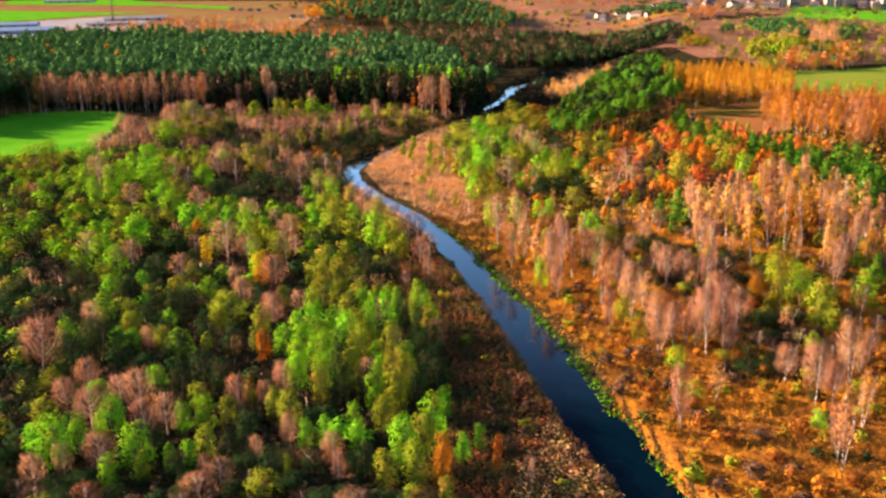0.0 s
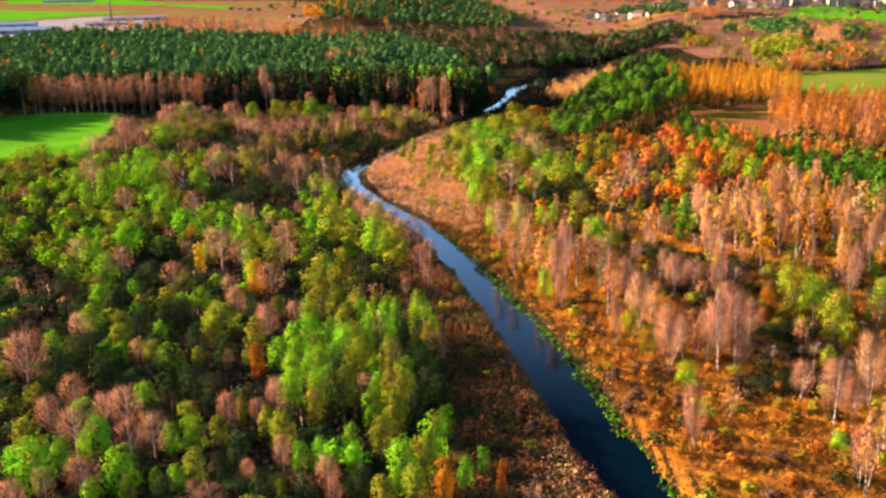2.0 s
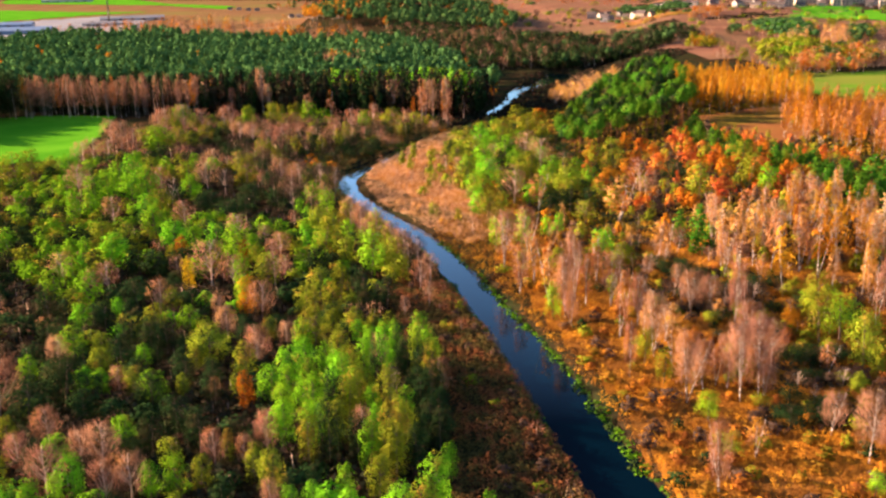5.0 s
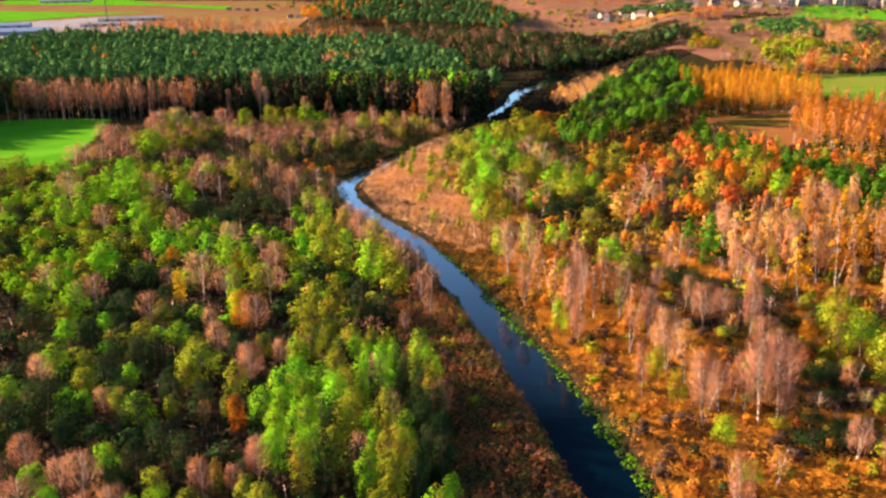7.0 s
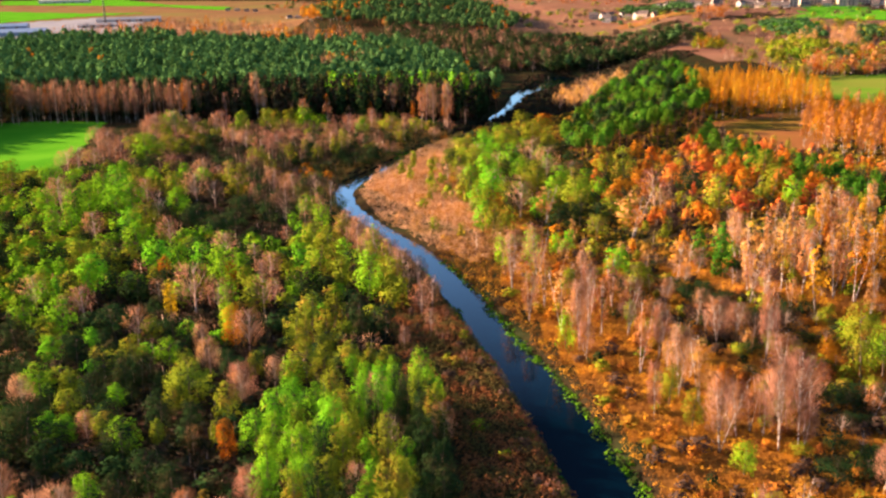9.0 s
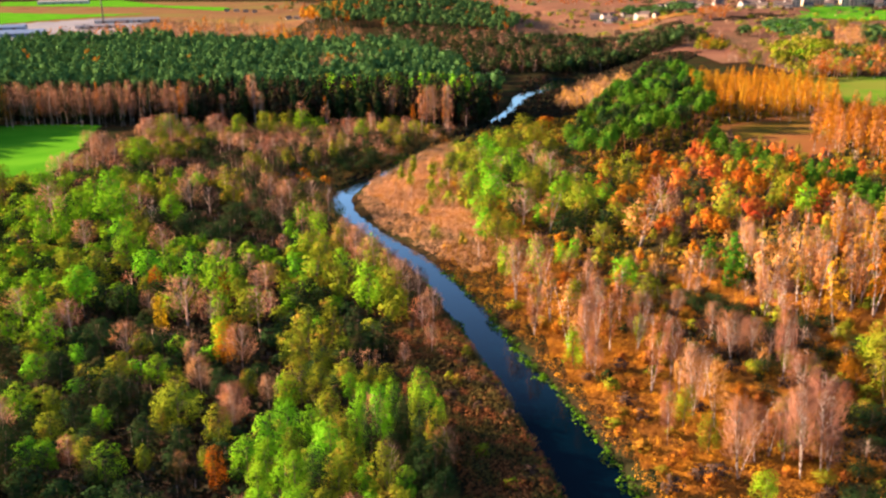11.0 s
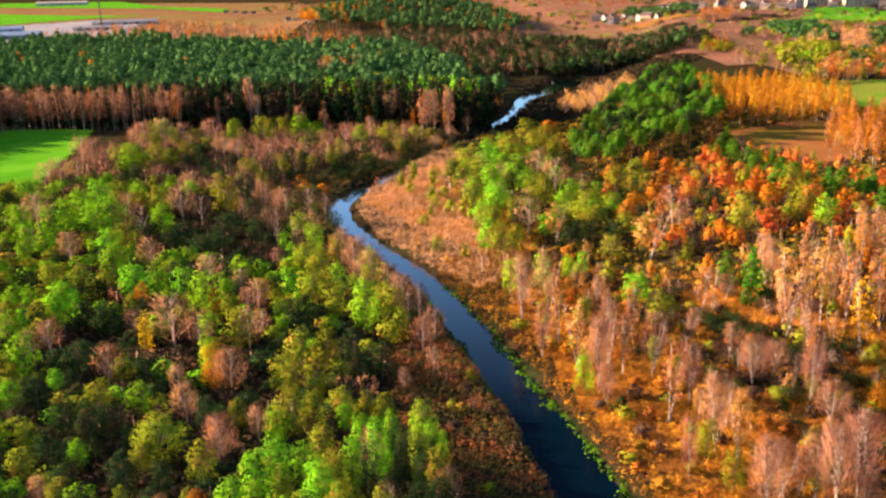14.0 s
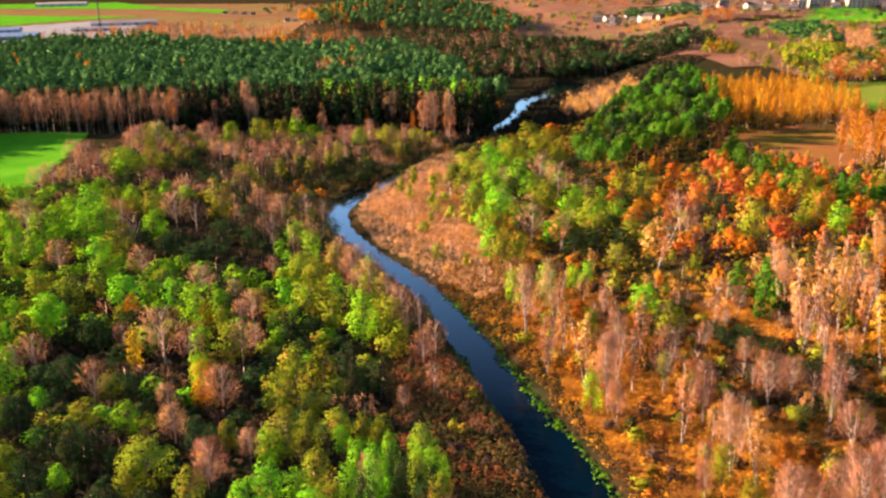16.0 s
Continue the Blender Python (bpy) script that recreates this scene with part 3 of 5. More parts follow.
stand("alder", "dark", "trees of the river bend and the slope", [
    (40.5, 350, 7.5, 4.3), (41.4, 328.4, 7.5, 4), (39.4, 272.5, 7.5, 3.7), (34.8, 261.4, 7.5, 3.6), (28.8, 256.8, 7.5, 3.5),
    (40.1, 259.6, 7.5, 3), (23.2, 316.6, 7.5, 3.5), (18, 273.1, 7.5, 2.6), (65.7, 267.6, 7.5, 3.1), (63.6, 270.4, 7.5, 2.8)])

stand("alder", "green", "trees of the river bend and the slope", [
    (13.3, 348.1, 11.9, 4.2), (13.5, 314.4, 11.7, 4.1), (21.2, 325, 12, 4.3), (13.8, 289.3, 11.6, 4.1), (8.5, 274.8, 9.5, 3.1),
    (9.2, 257.3, 9.1, 2.9), (33.8, 295.2, 10.5, 3.6), (30.2, 285.7, 9.2, 2.9), (80, 235.6, 8.8, 2.8)])

stand("alder", "olive", "trees of the river bend and the slope", [
    (7.3, 338, 12.5, 4.7), (4.1, 319, 9.9, 3.3), (9.5, 321.9, 11.9, 4.3), (22, 362.5, 12.3, 4.4), (30.6, 391.4, 12.5, 4.8),
    (32.6, 367.9, 12.5, 4.9), (36.7, 377.8, 12.5, 4.7), (6.8, 293.5, 10.4, 3.5), (11.1, 268.7, 9.7, 3.2), (11.6, 251.9, 10.4, 3.5),
    (15.3, 256, 8.4, 2.6), (27.2, 297.2, 11.2, 3.9), (23.8, 304, 8.9, 2.8), (35.3, 275.1, 12.1, 4.3), (48.3, 302, 11.4, 4),
    (53.6, 300, 11.4, 4), (66.1, 245.5, 11.7, 4.1), (80.8, 259.2, 10.4, 3.5), (78.3, 244.6, 10.6, 3.6)])

stand("bare", "twig", "trees of the river bend and the slope", [
    (28.2, 333.2, 11.5, 4), (32.4, 318.7, 11.9, 4.2), (20, 270.7, 11, 3.8), (55.1, 265.3, 11.8, 4.2)])

stand("birch", "pale", "trees of the river bend and the slope", [
    (26.3, 264.9, 10.6, 3.6), (45.1, 244.4, 12.5, 5.9), (85, 230, 6.7, 1.8), (86.8, 226.1, 6.7, 1.8)])

stand("pine", "spruce", "trees of the river bend and the slope", [
    (75.4, 340.8, 12.5, 3.6), (66.5, 340.6, 12.5, 5)])

stand("shrub", "orange", "trees of the river bend and the slope", [
    (50.1, 285, 6, 4.1), (44.8, 291.3, 5.3, 2.7), (55.8, 287.7, 6, 3.5), (59.7, 298.3, 6, 3.5), (75.2, 267, 6, 3.3), (76.4, 260.1, 6, 3.2)])

stand("shrub", "red", "trees of the river bend and the slope", [
    (46.1, 277.2, 6, 3.3), (63.3, 281.4, 6, 3.8), (71, 277, 6, 3.7), (68.6, 258.7, 5.9, 3.2), (71.1, 241.9, 6, 3.7), (83.7, 252.4, 5.9, 3.1),
    (83.7, 236, 5.6, 2.9)])

# shade between the bright crowns, set out as trees with shade-dark leaves
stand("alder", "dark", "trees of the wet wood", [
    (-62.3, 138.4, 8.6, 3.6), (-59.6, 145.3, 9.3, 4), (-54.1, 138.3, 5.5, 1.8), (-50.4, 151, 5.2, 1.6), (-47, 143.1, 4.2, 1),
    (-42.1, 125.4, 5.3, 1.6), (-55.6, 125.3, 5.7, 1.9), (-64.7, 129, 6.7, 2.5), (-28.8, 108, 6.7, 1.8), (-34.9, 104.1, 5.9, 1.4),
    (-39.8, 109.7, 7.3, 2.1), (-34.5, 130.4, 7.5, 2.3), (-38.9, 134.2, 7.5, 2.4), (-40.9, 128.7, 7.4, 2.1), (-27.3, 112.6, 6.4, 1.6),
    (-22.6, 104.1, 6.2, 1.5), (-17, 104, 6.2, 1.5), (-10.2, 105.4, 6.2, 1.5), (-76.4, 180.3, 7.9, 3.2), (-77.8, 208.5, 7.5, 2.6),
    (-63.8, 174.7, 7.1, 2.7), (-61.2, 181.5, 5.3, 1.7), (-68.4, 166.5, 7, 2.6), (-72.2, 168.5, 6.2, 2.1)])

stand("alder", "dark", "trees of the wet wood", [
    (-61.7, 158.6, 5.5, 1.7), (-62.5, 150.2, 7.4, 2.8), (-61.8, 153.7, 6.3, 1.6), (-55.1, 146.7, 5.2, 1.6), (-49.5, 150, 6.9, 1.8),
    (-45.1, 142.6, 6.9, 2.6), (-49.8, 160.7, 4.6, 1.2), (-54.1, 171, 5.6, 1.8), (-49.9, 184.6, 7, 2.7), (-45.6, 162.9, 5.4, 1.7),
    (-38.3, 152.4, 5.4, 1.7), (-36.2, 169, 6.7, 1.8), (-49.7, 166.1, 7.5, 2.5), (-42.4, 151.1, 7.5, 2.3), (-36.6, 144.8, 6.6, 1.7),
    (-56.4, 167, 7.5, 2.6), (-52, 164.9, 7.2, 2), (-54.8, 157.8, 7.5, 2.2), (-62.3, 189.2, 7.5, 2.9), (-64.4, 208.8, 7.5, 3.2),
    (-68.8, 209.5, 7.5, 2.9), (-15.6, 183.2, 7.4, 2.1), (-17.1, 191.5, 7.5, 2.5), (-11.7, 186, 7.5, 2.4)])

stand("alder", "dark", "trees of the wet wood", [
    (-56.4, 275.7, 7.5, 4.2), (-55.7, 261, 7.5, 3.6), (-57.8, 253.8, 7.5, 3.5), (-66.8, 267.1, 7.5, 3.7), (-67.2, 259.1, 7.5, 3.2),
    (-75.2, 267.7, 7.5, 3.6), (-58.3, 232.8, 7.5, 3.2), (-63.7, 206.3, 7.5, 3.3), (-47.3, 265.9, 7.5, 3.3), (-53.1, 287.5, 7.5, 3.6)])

stand("alder", "green", "trees of the wet wood", [
    (-68.7, 153.5, 5.8, 1.9), (-55.1, 148.1, 5.6, 1.8), (-45.8, 145.1, 6.4, 2.3), (-45.3, 131.3, 5.6, 1.8), (-52.8, 125.5, 6.1, 2.1),
    (-47.7, 118.3, 7.2, 2), (-52.9, 109, 9.2, 3), (-56.2, 110.9, 6.7, 1.7), (-51.4, 113.7, 6.7, 1.7), (-41.4, 107.2, 8.5, 2.6),
    (-37.9, 118.2, 6.2, 1.5), (-34.3, 117.9, 7, 1.9), (-33.7, 107.2, 5.9, 1.4), (-36.7, 107.5, 5.1, 1), (-43.7, 104, 6, 1.4),
    (-6, 106.4, 5.4, 1.1), (-80.4, 192.5, 8.8, 2.8), (-79.3, 200, 9, 2.8), (-75, 212.7, 10.6, 3.6), (-71.9, 188.6, 9, 2.8),
    (-68.3, 176, 6.3, 2.2), (-64.2, 182.9, 4.9, 1.4), (-65.2, 162.5, 6.9, 2.6), (-58.3, 148.5, 5.7, 1.9)])

stand("alder", "green", "trees of the wet wood", [
    (-51.6, 159.5, 5, 1.5), (-48.2, 175.1, 6.3, 2.2), (-25.3, 165, 7.2, 2), (-15.6, 167.3, 5.6, 1.3), (-25.2, 149.5, 8.5, 2.6),
    (-27.1, 144.7, 7.4, 2.1), (-122.8, 306.8, 11.1, 3.9), (-101.4, 271.7, 10.5, 3.6), (-100.8, 280.4, 10.2, 3.4), (-101.3, 291, 11, 3.8),
    (-98.7, 298.5, 12.1, 4.3), (-97.1, 258.1, 9.3, 3), (-104.9, 264.9, 8.2, 2.5), (-111.5, 276.7, 9.9, 3.3), (-99, 250.3, 7.9, 2.3),
    (-87.3, 275.6, 12.5, 4.6), (-91.8, 275.9, 11, 3.8), (-75.1, 278.9, 9.9, 3.3), (-80.2, 253.5, 9.8, 3.2), (-73.8, 239.4, 10, 3.3),
    (-64.8, 224.9, 10.1, 3.4), (-79.6, 223.6, 6.5, 1.6), (-84.6, 219.9, 7, 1.9), (-75.6, 210.7, 9.2, 2.9)])

stand("alder", "green", "trees of the wet wood", [
    (-81.1, 209.7, 6.3, 1.6), (-60.4, 226.6, 7.9, 2.3), (-53.9, 222.1, 9.3, 3), (-37, 265.4, 9.3, 3), (-40.3, 260.4, 6.2, 1.5),
    (-36.5, 249.2, 6.6, 1.7), (-32.9, 224.5, 8.2, 2.5), (-32.7, 210.3, 6.7, 1.8)])

stand("alder", "lime", "trees of the wet wood", [
    (-48.5, 114.8, 7, 1.2), (-40.9, 188.7, 7.3, 1.3), (-5.4, 163.3, 6.5, 1), (-47.9, 213.8, 11.2, 2.8), (-32.1, 254.2, 10.2, 2.4),
    (-23.1, 226.2, 8.7, 1.9), (-19.4, 222.3, 8, 1.6), (-16.4, 207.3, 11.8, 3.1), (-17.3, 238.8, 8, 1.6), (-29.8, 214.8, 7, 1.2)])

stand("alder", "olive", "trees of the wet wood", [
    (-41.6, 147.6, 4.6, 1.2), (-62.3, 131.1, 5.9, 2), (-57, 116.3, 7.7, 2.2), (-37, 125, 5.6, 1.8), (-31.6, 119.5, 6.2, 1.5),
    (-32.2, 110, 6.4, 1.6), (-39.6, 105.4, 5.5, 1.2), (-32.7, 145.7, 5.3, 1.1), (-25.4, 122.4, 6.2, 1.5), (-30.3, 127.8, 5.4, 1.1),
    (-3.4, 102.7, 7.7, 2.2), (-20.1, 104.2, 4.8, 0.8), (-7.2, 102.3, 6.9, 1.8), (-84.9, 211.5, 7.2, 2), (-70.7, 180.7, 6.4, 2.3),
    (-60.5, 163.4, 5.5, 1.8), (-57.4, 155.2, 6.4, 2.3), (-49.3, 147.4, 6, 2), (-54.2, 176, 6.6, 2.4), (-54.5, 186.2, 5.9, 2),
    (-40.7, 160.8, 8.6, 3.6), (-42.5, 158.3, 5.3, 1.7), (-33.2, 153.9, 7.3, 2), (-27.2, 180.4, 8.5, 2.6)])

stand("alder", "olive", "trees of the wet wood", [
    (-25.3, 188.2, 9.3, 3), (-21.4, 189.9, 8.2, 2.5), (-21.5, 178.1, 8.4, 2.6), (-25, 178.7, 7.4, 2.1), (-32.1, 169.4, 6.1, 1.5),
    (-23.2, 166.1, 9.1, 2.9), (-20.6, 168.8, 7.3, 2.1), (-16.3, 170.3, 6.7, 1.8), (-13, 169, 6.7, 1.8), (-10.4, 167.8, 6.7, 1.7),
    (-16.5, 224, 9.2, 2.9), (-10.9, 210.8, 8.8, 2.8), (-93.7, 301.7, 10.7, 3.7), (-80.3, 293.8, 10.9, 3.8), (-62.5, 296.5, 11.7, 4.1),
    (-78.1, 258.4, 9.4, 3.1), (-83.8, 229.8, 8.8, 2.7), (-77.2, 227.9, 8.6, 2.7), (-77.4, 208.5, 7.9, 2.3), (-42, 210.5, 7.2, 2),
    (-37.8, 198.9, 9, 2.8), (-32.6, 241.1, 8.6, 2.7), (-28.1, 234.7, 9.5, 3.1), (-28.3, 219.9, 10, 3.3)])

stand("alder", "olive", "trees of the wet wood", [
    (-24.7, 221.3, 9, 2.9), (-26.2, 248.6, 8.5, 2.6), (-22.1, 213, 8.8, 2.7), (-12.9, 215.6, 8.6, 2.7), (-13.5, 208.7, 7.5, 2.1)])

stand("alder", "orange", "trees of the wet wood", [
    (-30.5, 142.3, 7.4, 1.4), (0, 105.8, 7.7, 1.5), (-38.5, 183.5, 9.5, 2.2), (-61.8, 220.2, 7.5, 1.4), (-46.3, 215.1, 7.1, 1.3)])

stand("alder", "yellow", "trees of the wet wood", [
    (-54.2, 197.6, 8.6, 1.5)])

stand("bare", "brown", "trees of the wet wood", [
    (-6.2, 211.2, 8.1, 2.5), (-78.7, 270.7, 11, 3.8), (-66.9, 286.5, 9.7, 3.2), (-8.4, 209.9, 8.1, 2.4), (-6.5, 216.3, 7.7, 2.2),
    (-38.9, 292.9, 9.7, 3.2), (-33.6, 287, 9.6, 3.1), (-44.1, 271.1, 9.5, 3.1)])

stand("bare", "twig", "trees of the wet wood", [
    (-68.5, 141.9, 10.8, 3.7), (-36.1, 145.3, 5.1, 1), (-56.5, 131.8, 7.3, 2.1), (-46.4, 125.1, 8.3, 2.5), (-49.5, 125.9, 6.9, 1.9),
    (-51.3, 118.8, 8.6, 2.7), (-57.3, 124.5, 7, 1.9), (-45.7, 106.9, 7.7, 2.3), (-51, 107.4, 6.1, 1.5), (-40.1, 117.9, 8, 2.4),
    (-31.4, 125.8, 6.8, 1.8), (-30.9, 104.5, 5.1, 1), (-53.3, 103.7, 6.5, 1.7), (-42.9, 117, 7.6, 2.2), (-25, 129.5, 6.8, 1.8),
    (-27.4, 126, 5.8, 1.3), (-14.7, 107.7, 6.3, 1.6), (-25.2, 109.4, 5.1, 1), (-13.5, 103.6, 5.4, 1.1), (-83.8, 205.1, 8.5, 2.6),
    (-71.4, 198.1, 8.2, 2.5), (-74.4, 197.1, 6.9, 1.9), (-66.1, 159, 7.2, 2), (-52.3, 148.7, 5.9, 1.4)])

stand("bare", "twig", "trees of the wet wood", [
    (-56.9, 185.8, 8.3, 2.5), (-44.2, 181.9, 6.4, 1.6), (-40.5, 173, 7.3, 2.1), (-35.8, 182.2, 8.9, 2.8), (-32.2, 159.2, 7.1, 2),
    (-36.4, 200.1, 9.2, 2.9), (-32.1, 160.6, 8, 2.4), (-28.4, 166.9, 6.1, 1.5), (-25.5, 132.6, 6.3, 1.6), (-7.9, 180.6, 5.4, 1.1),
    (-20.9, 245.1, 9, 2.9), (-16.7, 235.1, 8.8, 2.8), (-13, 227.8, 8, 2.4), (-9.5, 219.1, 8.4, 2.6), (-25, 248.3, 9.1, 2.9),
    (-5.3, 198.1, 7.6, 2.2), (-3.3, 187.7, 6.4, 1.6), (-109.9, 283.3, 11.8, 4.2), (-89.4, 253.2, 9.4, 3.1), (-87.5, 290.3, 10, 3.3),
    (-73.5, 291.7, 11.6, 4.1), (-68.1, 245.8, 9.4, 3.1), (-51.7, 232.5, 9.3, 3), (-49.9, 199.9, 11.8, 4.2)])

stand("bare", "twig", "trees of the wet wood", [
    (-45.2, 199.6, 8.5, 2.6), (-58.9, 205.5, 6.7, 1.8), (-44, 228.9, 7.1, 2), (-39.1, 214.1, 7.7, 2.2), (-38.2, 217.4, 8.5, 2.6),
    (-35.1, 204.3, 7, 1.9), (-40.1, 248.3, 6.1, 1.5), (-18.1, 227.5, 9, 2.8), (-21.6, 240, 8.3, 2.5), (-11.1, 222.7, 7.8, 2.3),
    (-3.2, 201.4, 7.8, 2.3), (-52.5, 300.4, 10, 3.3), (-44.9, 292.2, 10.1, 3.4)])

stand("spruce", "spruce", "evergreens along the field edge", [
    (83.4, 321.7, 6.6, 2.6), (80.6, 317.9, 5.5, 2.1), (81.4, 302.4, 7, 2.7), (81.8, 286.7, 8.3, 3.2), (82.1, 269, 8.6, 4.3), (88.7, 255.9, 7.6, 2.9),
    (93.2, 261.5, 5.6, 2.2), (93.8, 253.1, 6.6, 2.6), (90.6, 232.7, 8.4, 3.3), (94.6, 227.9, 8.3, 3.2), (102, 228.6, 8.6, 4.4),
    (107.6, 231.4, 8, 3.1), (103.8, 216.5, 8.6, 3.3), (98.5, 216.9, 8, 3.1), (94.7, 217.5, 8, 3.1), (102.6, 207.6, 8.3, 3.2), (96.3, 202.3, 8.5, 3.3),
    (85.4, 268.4, 6.9, 2.7), (93, 230.9, 7, 2.7), (91.5, 183.6, 8.1, 3.1), (85.8, 176.2, 7.9, 2.9), (86, 169.4, 7.7, 2.8)])

# the grove's right flank: its shaded side put into dark leaf colour
stand("alder", "dark", "trees of the green grove by the reeds", [
    (-5.3, 153.8, 8.6, 2.2), (-3.6, 149.3, 8.4, 2.2), (-2.2, 142.4, 8.5, 2.2), (-1.2, 135.1, 8.1, 2.2), (-0.8, 129.4, 7.4, 2.2), (-3.7, 140.1, 7.5, 2.2), (-2.4, 133.0, 7.6, 2.2)])

stand("alder", "lime", "trees of the wet wood", [
    (-41.5, 190.5, 8.2, 1.5), (-40.9, 189.7, 7.0, 1.2)])

stand("alder", "green", "trees along the marsh", [
    (-114.9, 414.6, 12, 5), (-107, 353.5, 12, 5.7), (2.9, 109.1, 5.8, 1.3), (5.3, 112.7, 4.8, 1)])

stand("alder", "olive", "trees along the marsh", [
    (-139.2, 305.3, 12, 5.2), (-136.7, 310.7, 12, 4), (0.5, 98.1, 5.5, 1.2)])

stand("alder", "orange", "trees along the marsh", [
    (0.2, 103, 7.8, 1.2), (7.3, 106.7, 6.5, 0.8)])

stand("bare", "twig", "trees along the marsh", [
    (-127.1, 371, 12, 4.6), (-121.2, 411.3, 12, 5), (11.5, 103.4, 5.4, 0.5)])

stand("bare", "twig", "trees along the marsh", [
    (-131.1, 370.0, 12.6, 4.5), (-126.9, 369.7, 11.2, 4), (-122.8, 369.5, 9.2, 3.6), (-128.0, 342.3, 10.2, 4.6), (-124.8, 348.4, 8.7, 4.5),
    (-130.6, 339.6, 9.4, 4), (-123.8, 413.7, 10.8, 4), (-113.9, 411.4, 12.9, 4.4), (-105.3, 409.3, 10.6, 4.2), (-124.7, 409.6, 9.1, 3.6),
    (-80.2, 326.9, 7.8, 3.6), (-75.5, 326.2, 4.9, 3), (-93.6, 412.3, 12.1, 4), (-95.3, 408.0, 11.3, 3.6), (-39.9, 403.0, 11.1, 3.2),
    (-30.9, 410.3, 12.0, 2.6), (-16.8, 414.7, 7.8, 2), (-4.8, 399.5, 5.3, 2.6), (-68.3, 364.9, 7.7, 4), (-63.6, 372.1, 8.3, 4), (-57.5, 372.0, 7.6, 3.6),
    (-50.7, 374.1, 7.9, 4), (-45.1, 379.1, 7.4, 3.6), (-37.7, 377.4, 6.3, 3.4), (-31.8, 381.1, 6.3, 3), (-77.3, 379.2, 8.4, 4), (-84.0, 385.5, 8.5, 4),
    (-5.0, 426.9, 21.5, 2.8), (-8.6, 427.3, 21.1, 3.2), (0.9, 428.3, 20.7, 3.0)])

stand("birch", "orange", "trees along the marsh", [
    (-79.1, 482.9, 9.2, 1.8), (-71.2, 477.5, 12.5, 2.2), (-54.3, 452.6, 12.6, 2.1), (-62.2, 473.6, 9.2, 1.6)])

stand("birch_bare", "twig", "trees along the marsh", [
    (-98.0, 462.6, 15.3, 2.2), (-84.3, 454.2, 15.8, 2.2), (-88.2, 458.4, 23.9, 2.6), (-103.6, 462.1, 13.8, 2), (-24.8, 451.6, 17.4, 3.2),
    (-66.3, 474.4, 11.3, 2)])

stand("birch", "pale", "trees along the marsh", [
    (-10.3, 427.4, 20.4, 3.2), (-0.3, 426.0, 21.5, 2.6)])

stand("alder", "olive", "trees along the marsh", [
    (-114.9, 364.0, 10.0, 4.2), (-113.1, 369.0, 10.2, 3.8), (-119.3, 415.7, 11.0, 3.5), (-103.9, 370.5, 9.8, 4.2), (-109.0, 410.1, 7.3, 4),
    (-101.3, 408.6, 7.7, 3.6), (-97.3, 383.7, 7.9, 4), (-105.9, 357.7, 7.9, 4), (-99.0, 367.7, 7.7, 3.8), (-92.7, 399.3, 6.7, 3.4),
    (-86.4, 415.9, 10.9, 3.4), (-74.2, 413.1, 12.4, 4.4), (-67.0, 423.2, 11.0, 3.6), (-22.3, 397.2, 11.8, 4.4), (-12.8, 409.0, 8.0, 2.8),
    (-15.5, 392.3, 5.0, 3), (-72.0, 415.7, 11.8, 3), (2.7, 388.5, 2.2, 1.6), (-33.8, 404.7, 10.1, 3)])

stand("alder", "green", "trees along the marsh", [
    (-59.9, 419.6, 12.3, 4.2), (-52.9, 417.5, 9.0, 3), (-34.5, 402.6, 9.4, 3), (-86.9, 414.7, 9.5, 2.4)])

stand("alder", "orange", "trees along the marsh", [
    (-0.4, 399.2, 3.8, 2.4), (-15.2, 394.9, 4.0, 2.2)])

stand("shrub", "olive", "trees of the birch bank", [
    (75.6, 275.3, 6.2, 2.8), (75.5, 244.9, 5.1, 2.2), (82, 236.7, 5, 2.2)])

stand("shrub", "orange", "trees of the birch bank", [
    (42.5, 427, 6.2, 3.7), (49.6, 321.4, 6.2, 2.8), (62.1, 324.1, 6.2, 2.9), (64.8, 312.3, 6.2, 2.8), (66.9, 303.7, 5, 2.2), (73.7, 285.4, 5.9, 2.6),
    (78.2, 269.3, 5.6, 2.4), (87.3, 258.3, 5.4, 2.4), (80.5, 246.6, 5.8, 2.5), (88.7, 241.1, 5.1, 2.2)])

stand("shrub", "red", "trees of the birch bank", [
    (45.8, 301.2, 5.7, 2.7), (73.5, 308.2, 5, 2.2), (80.4, 262.1, 5.4, 2.4), (86.2, 268.2, 5.6, 2.5), (72.1, 246.2, 5.1, 2.2),
    (59.6, 164.1, 3.5, 1.5)])


# ---- the woods between them, by zone ----
def in_view(x, y, margin=18):
    return np.abs(x) < 0.49 * (0.957 * y + 19) + margin + 30 * (y > 380) + 60 * ((y > 380) & (y < 475))


def inside(outline, x, y):
    pts = np.array(outline, float)
    hit = np.zeros(np.shape(x), bool)
    for (x1, y1), (x2, y2) in zip(pts, np.roll(pts, -1, 0)):
        cross = (y1 > y) != (y2 > y)
        hit ^= cross & (x < (x2 - x1) * (y - y1) / (y2 - y1 + 1e-9) + x1)
    return hit


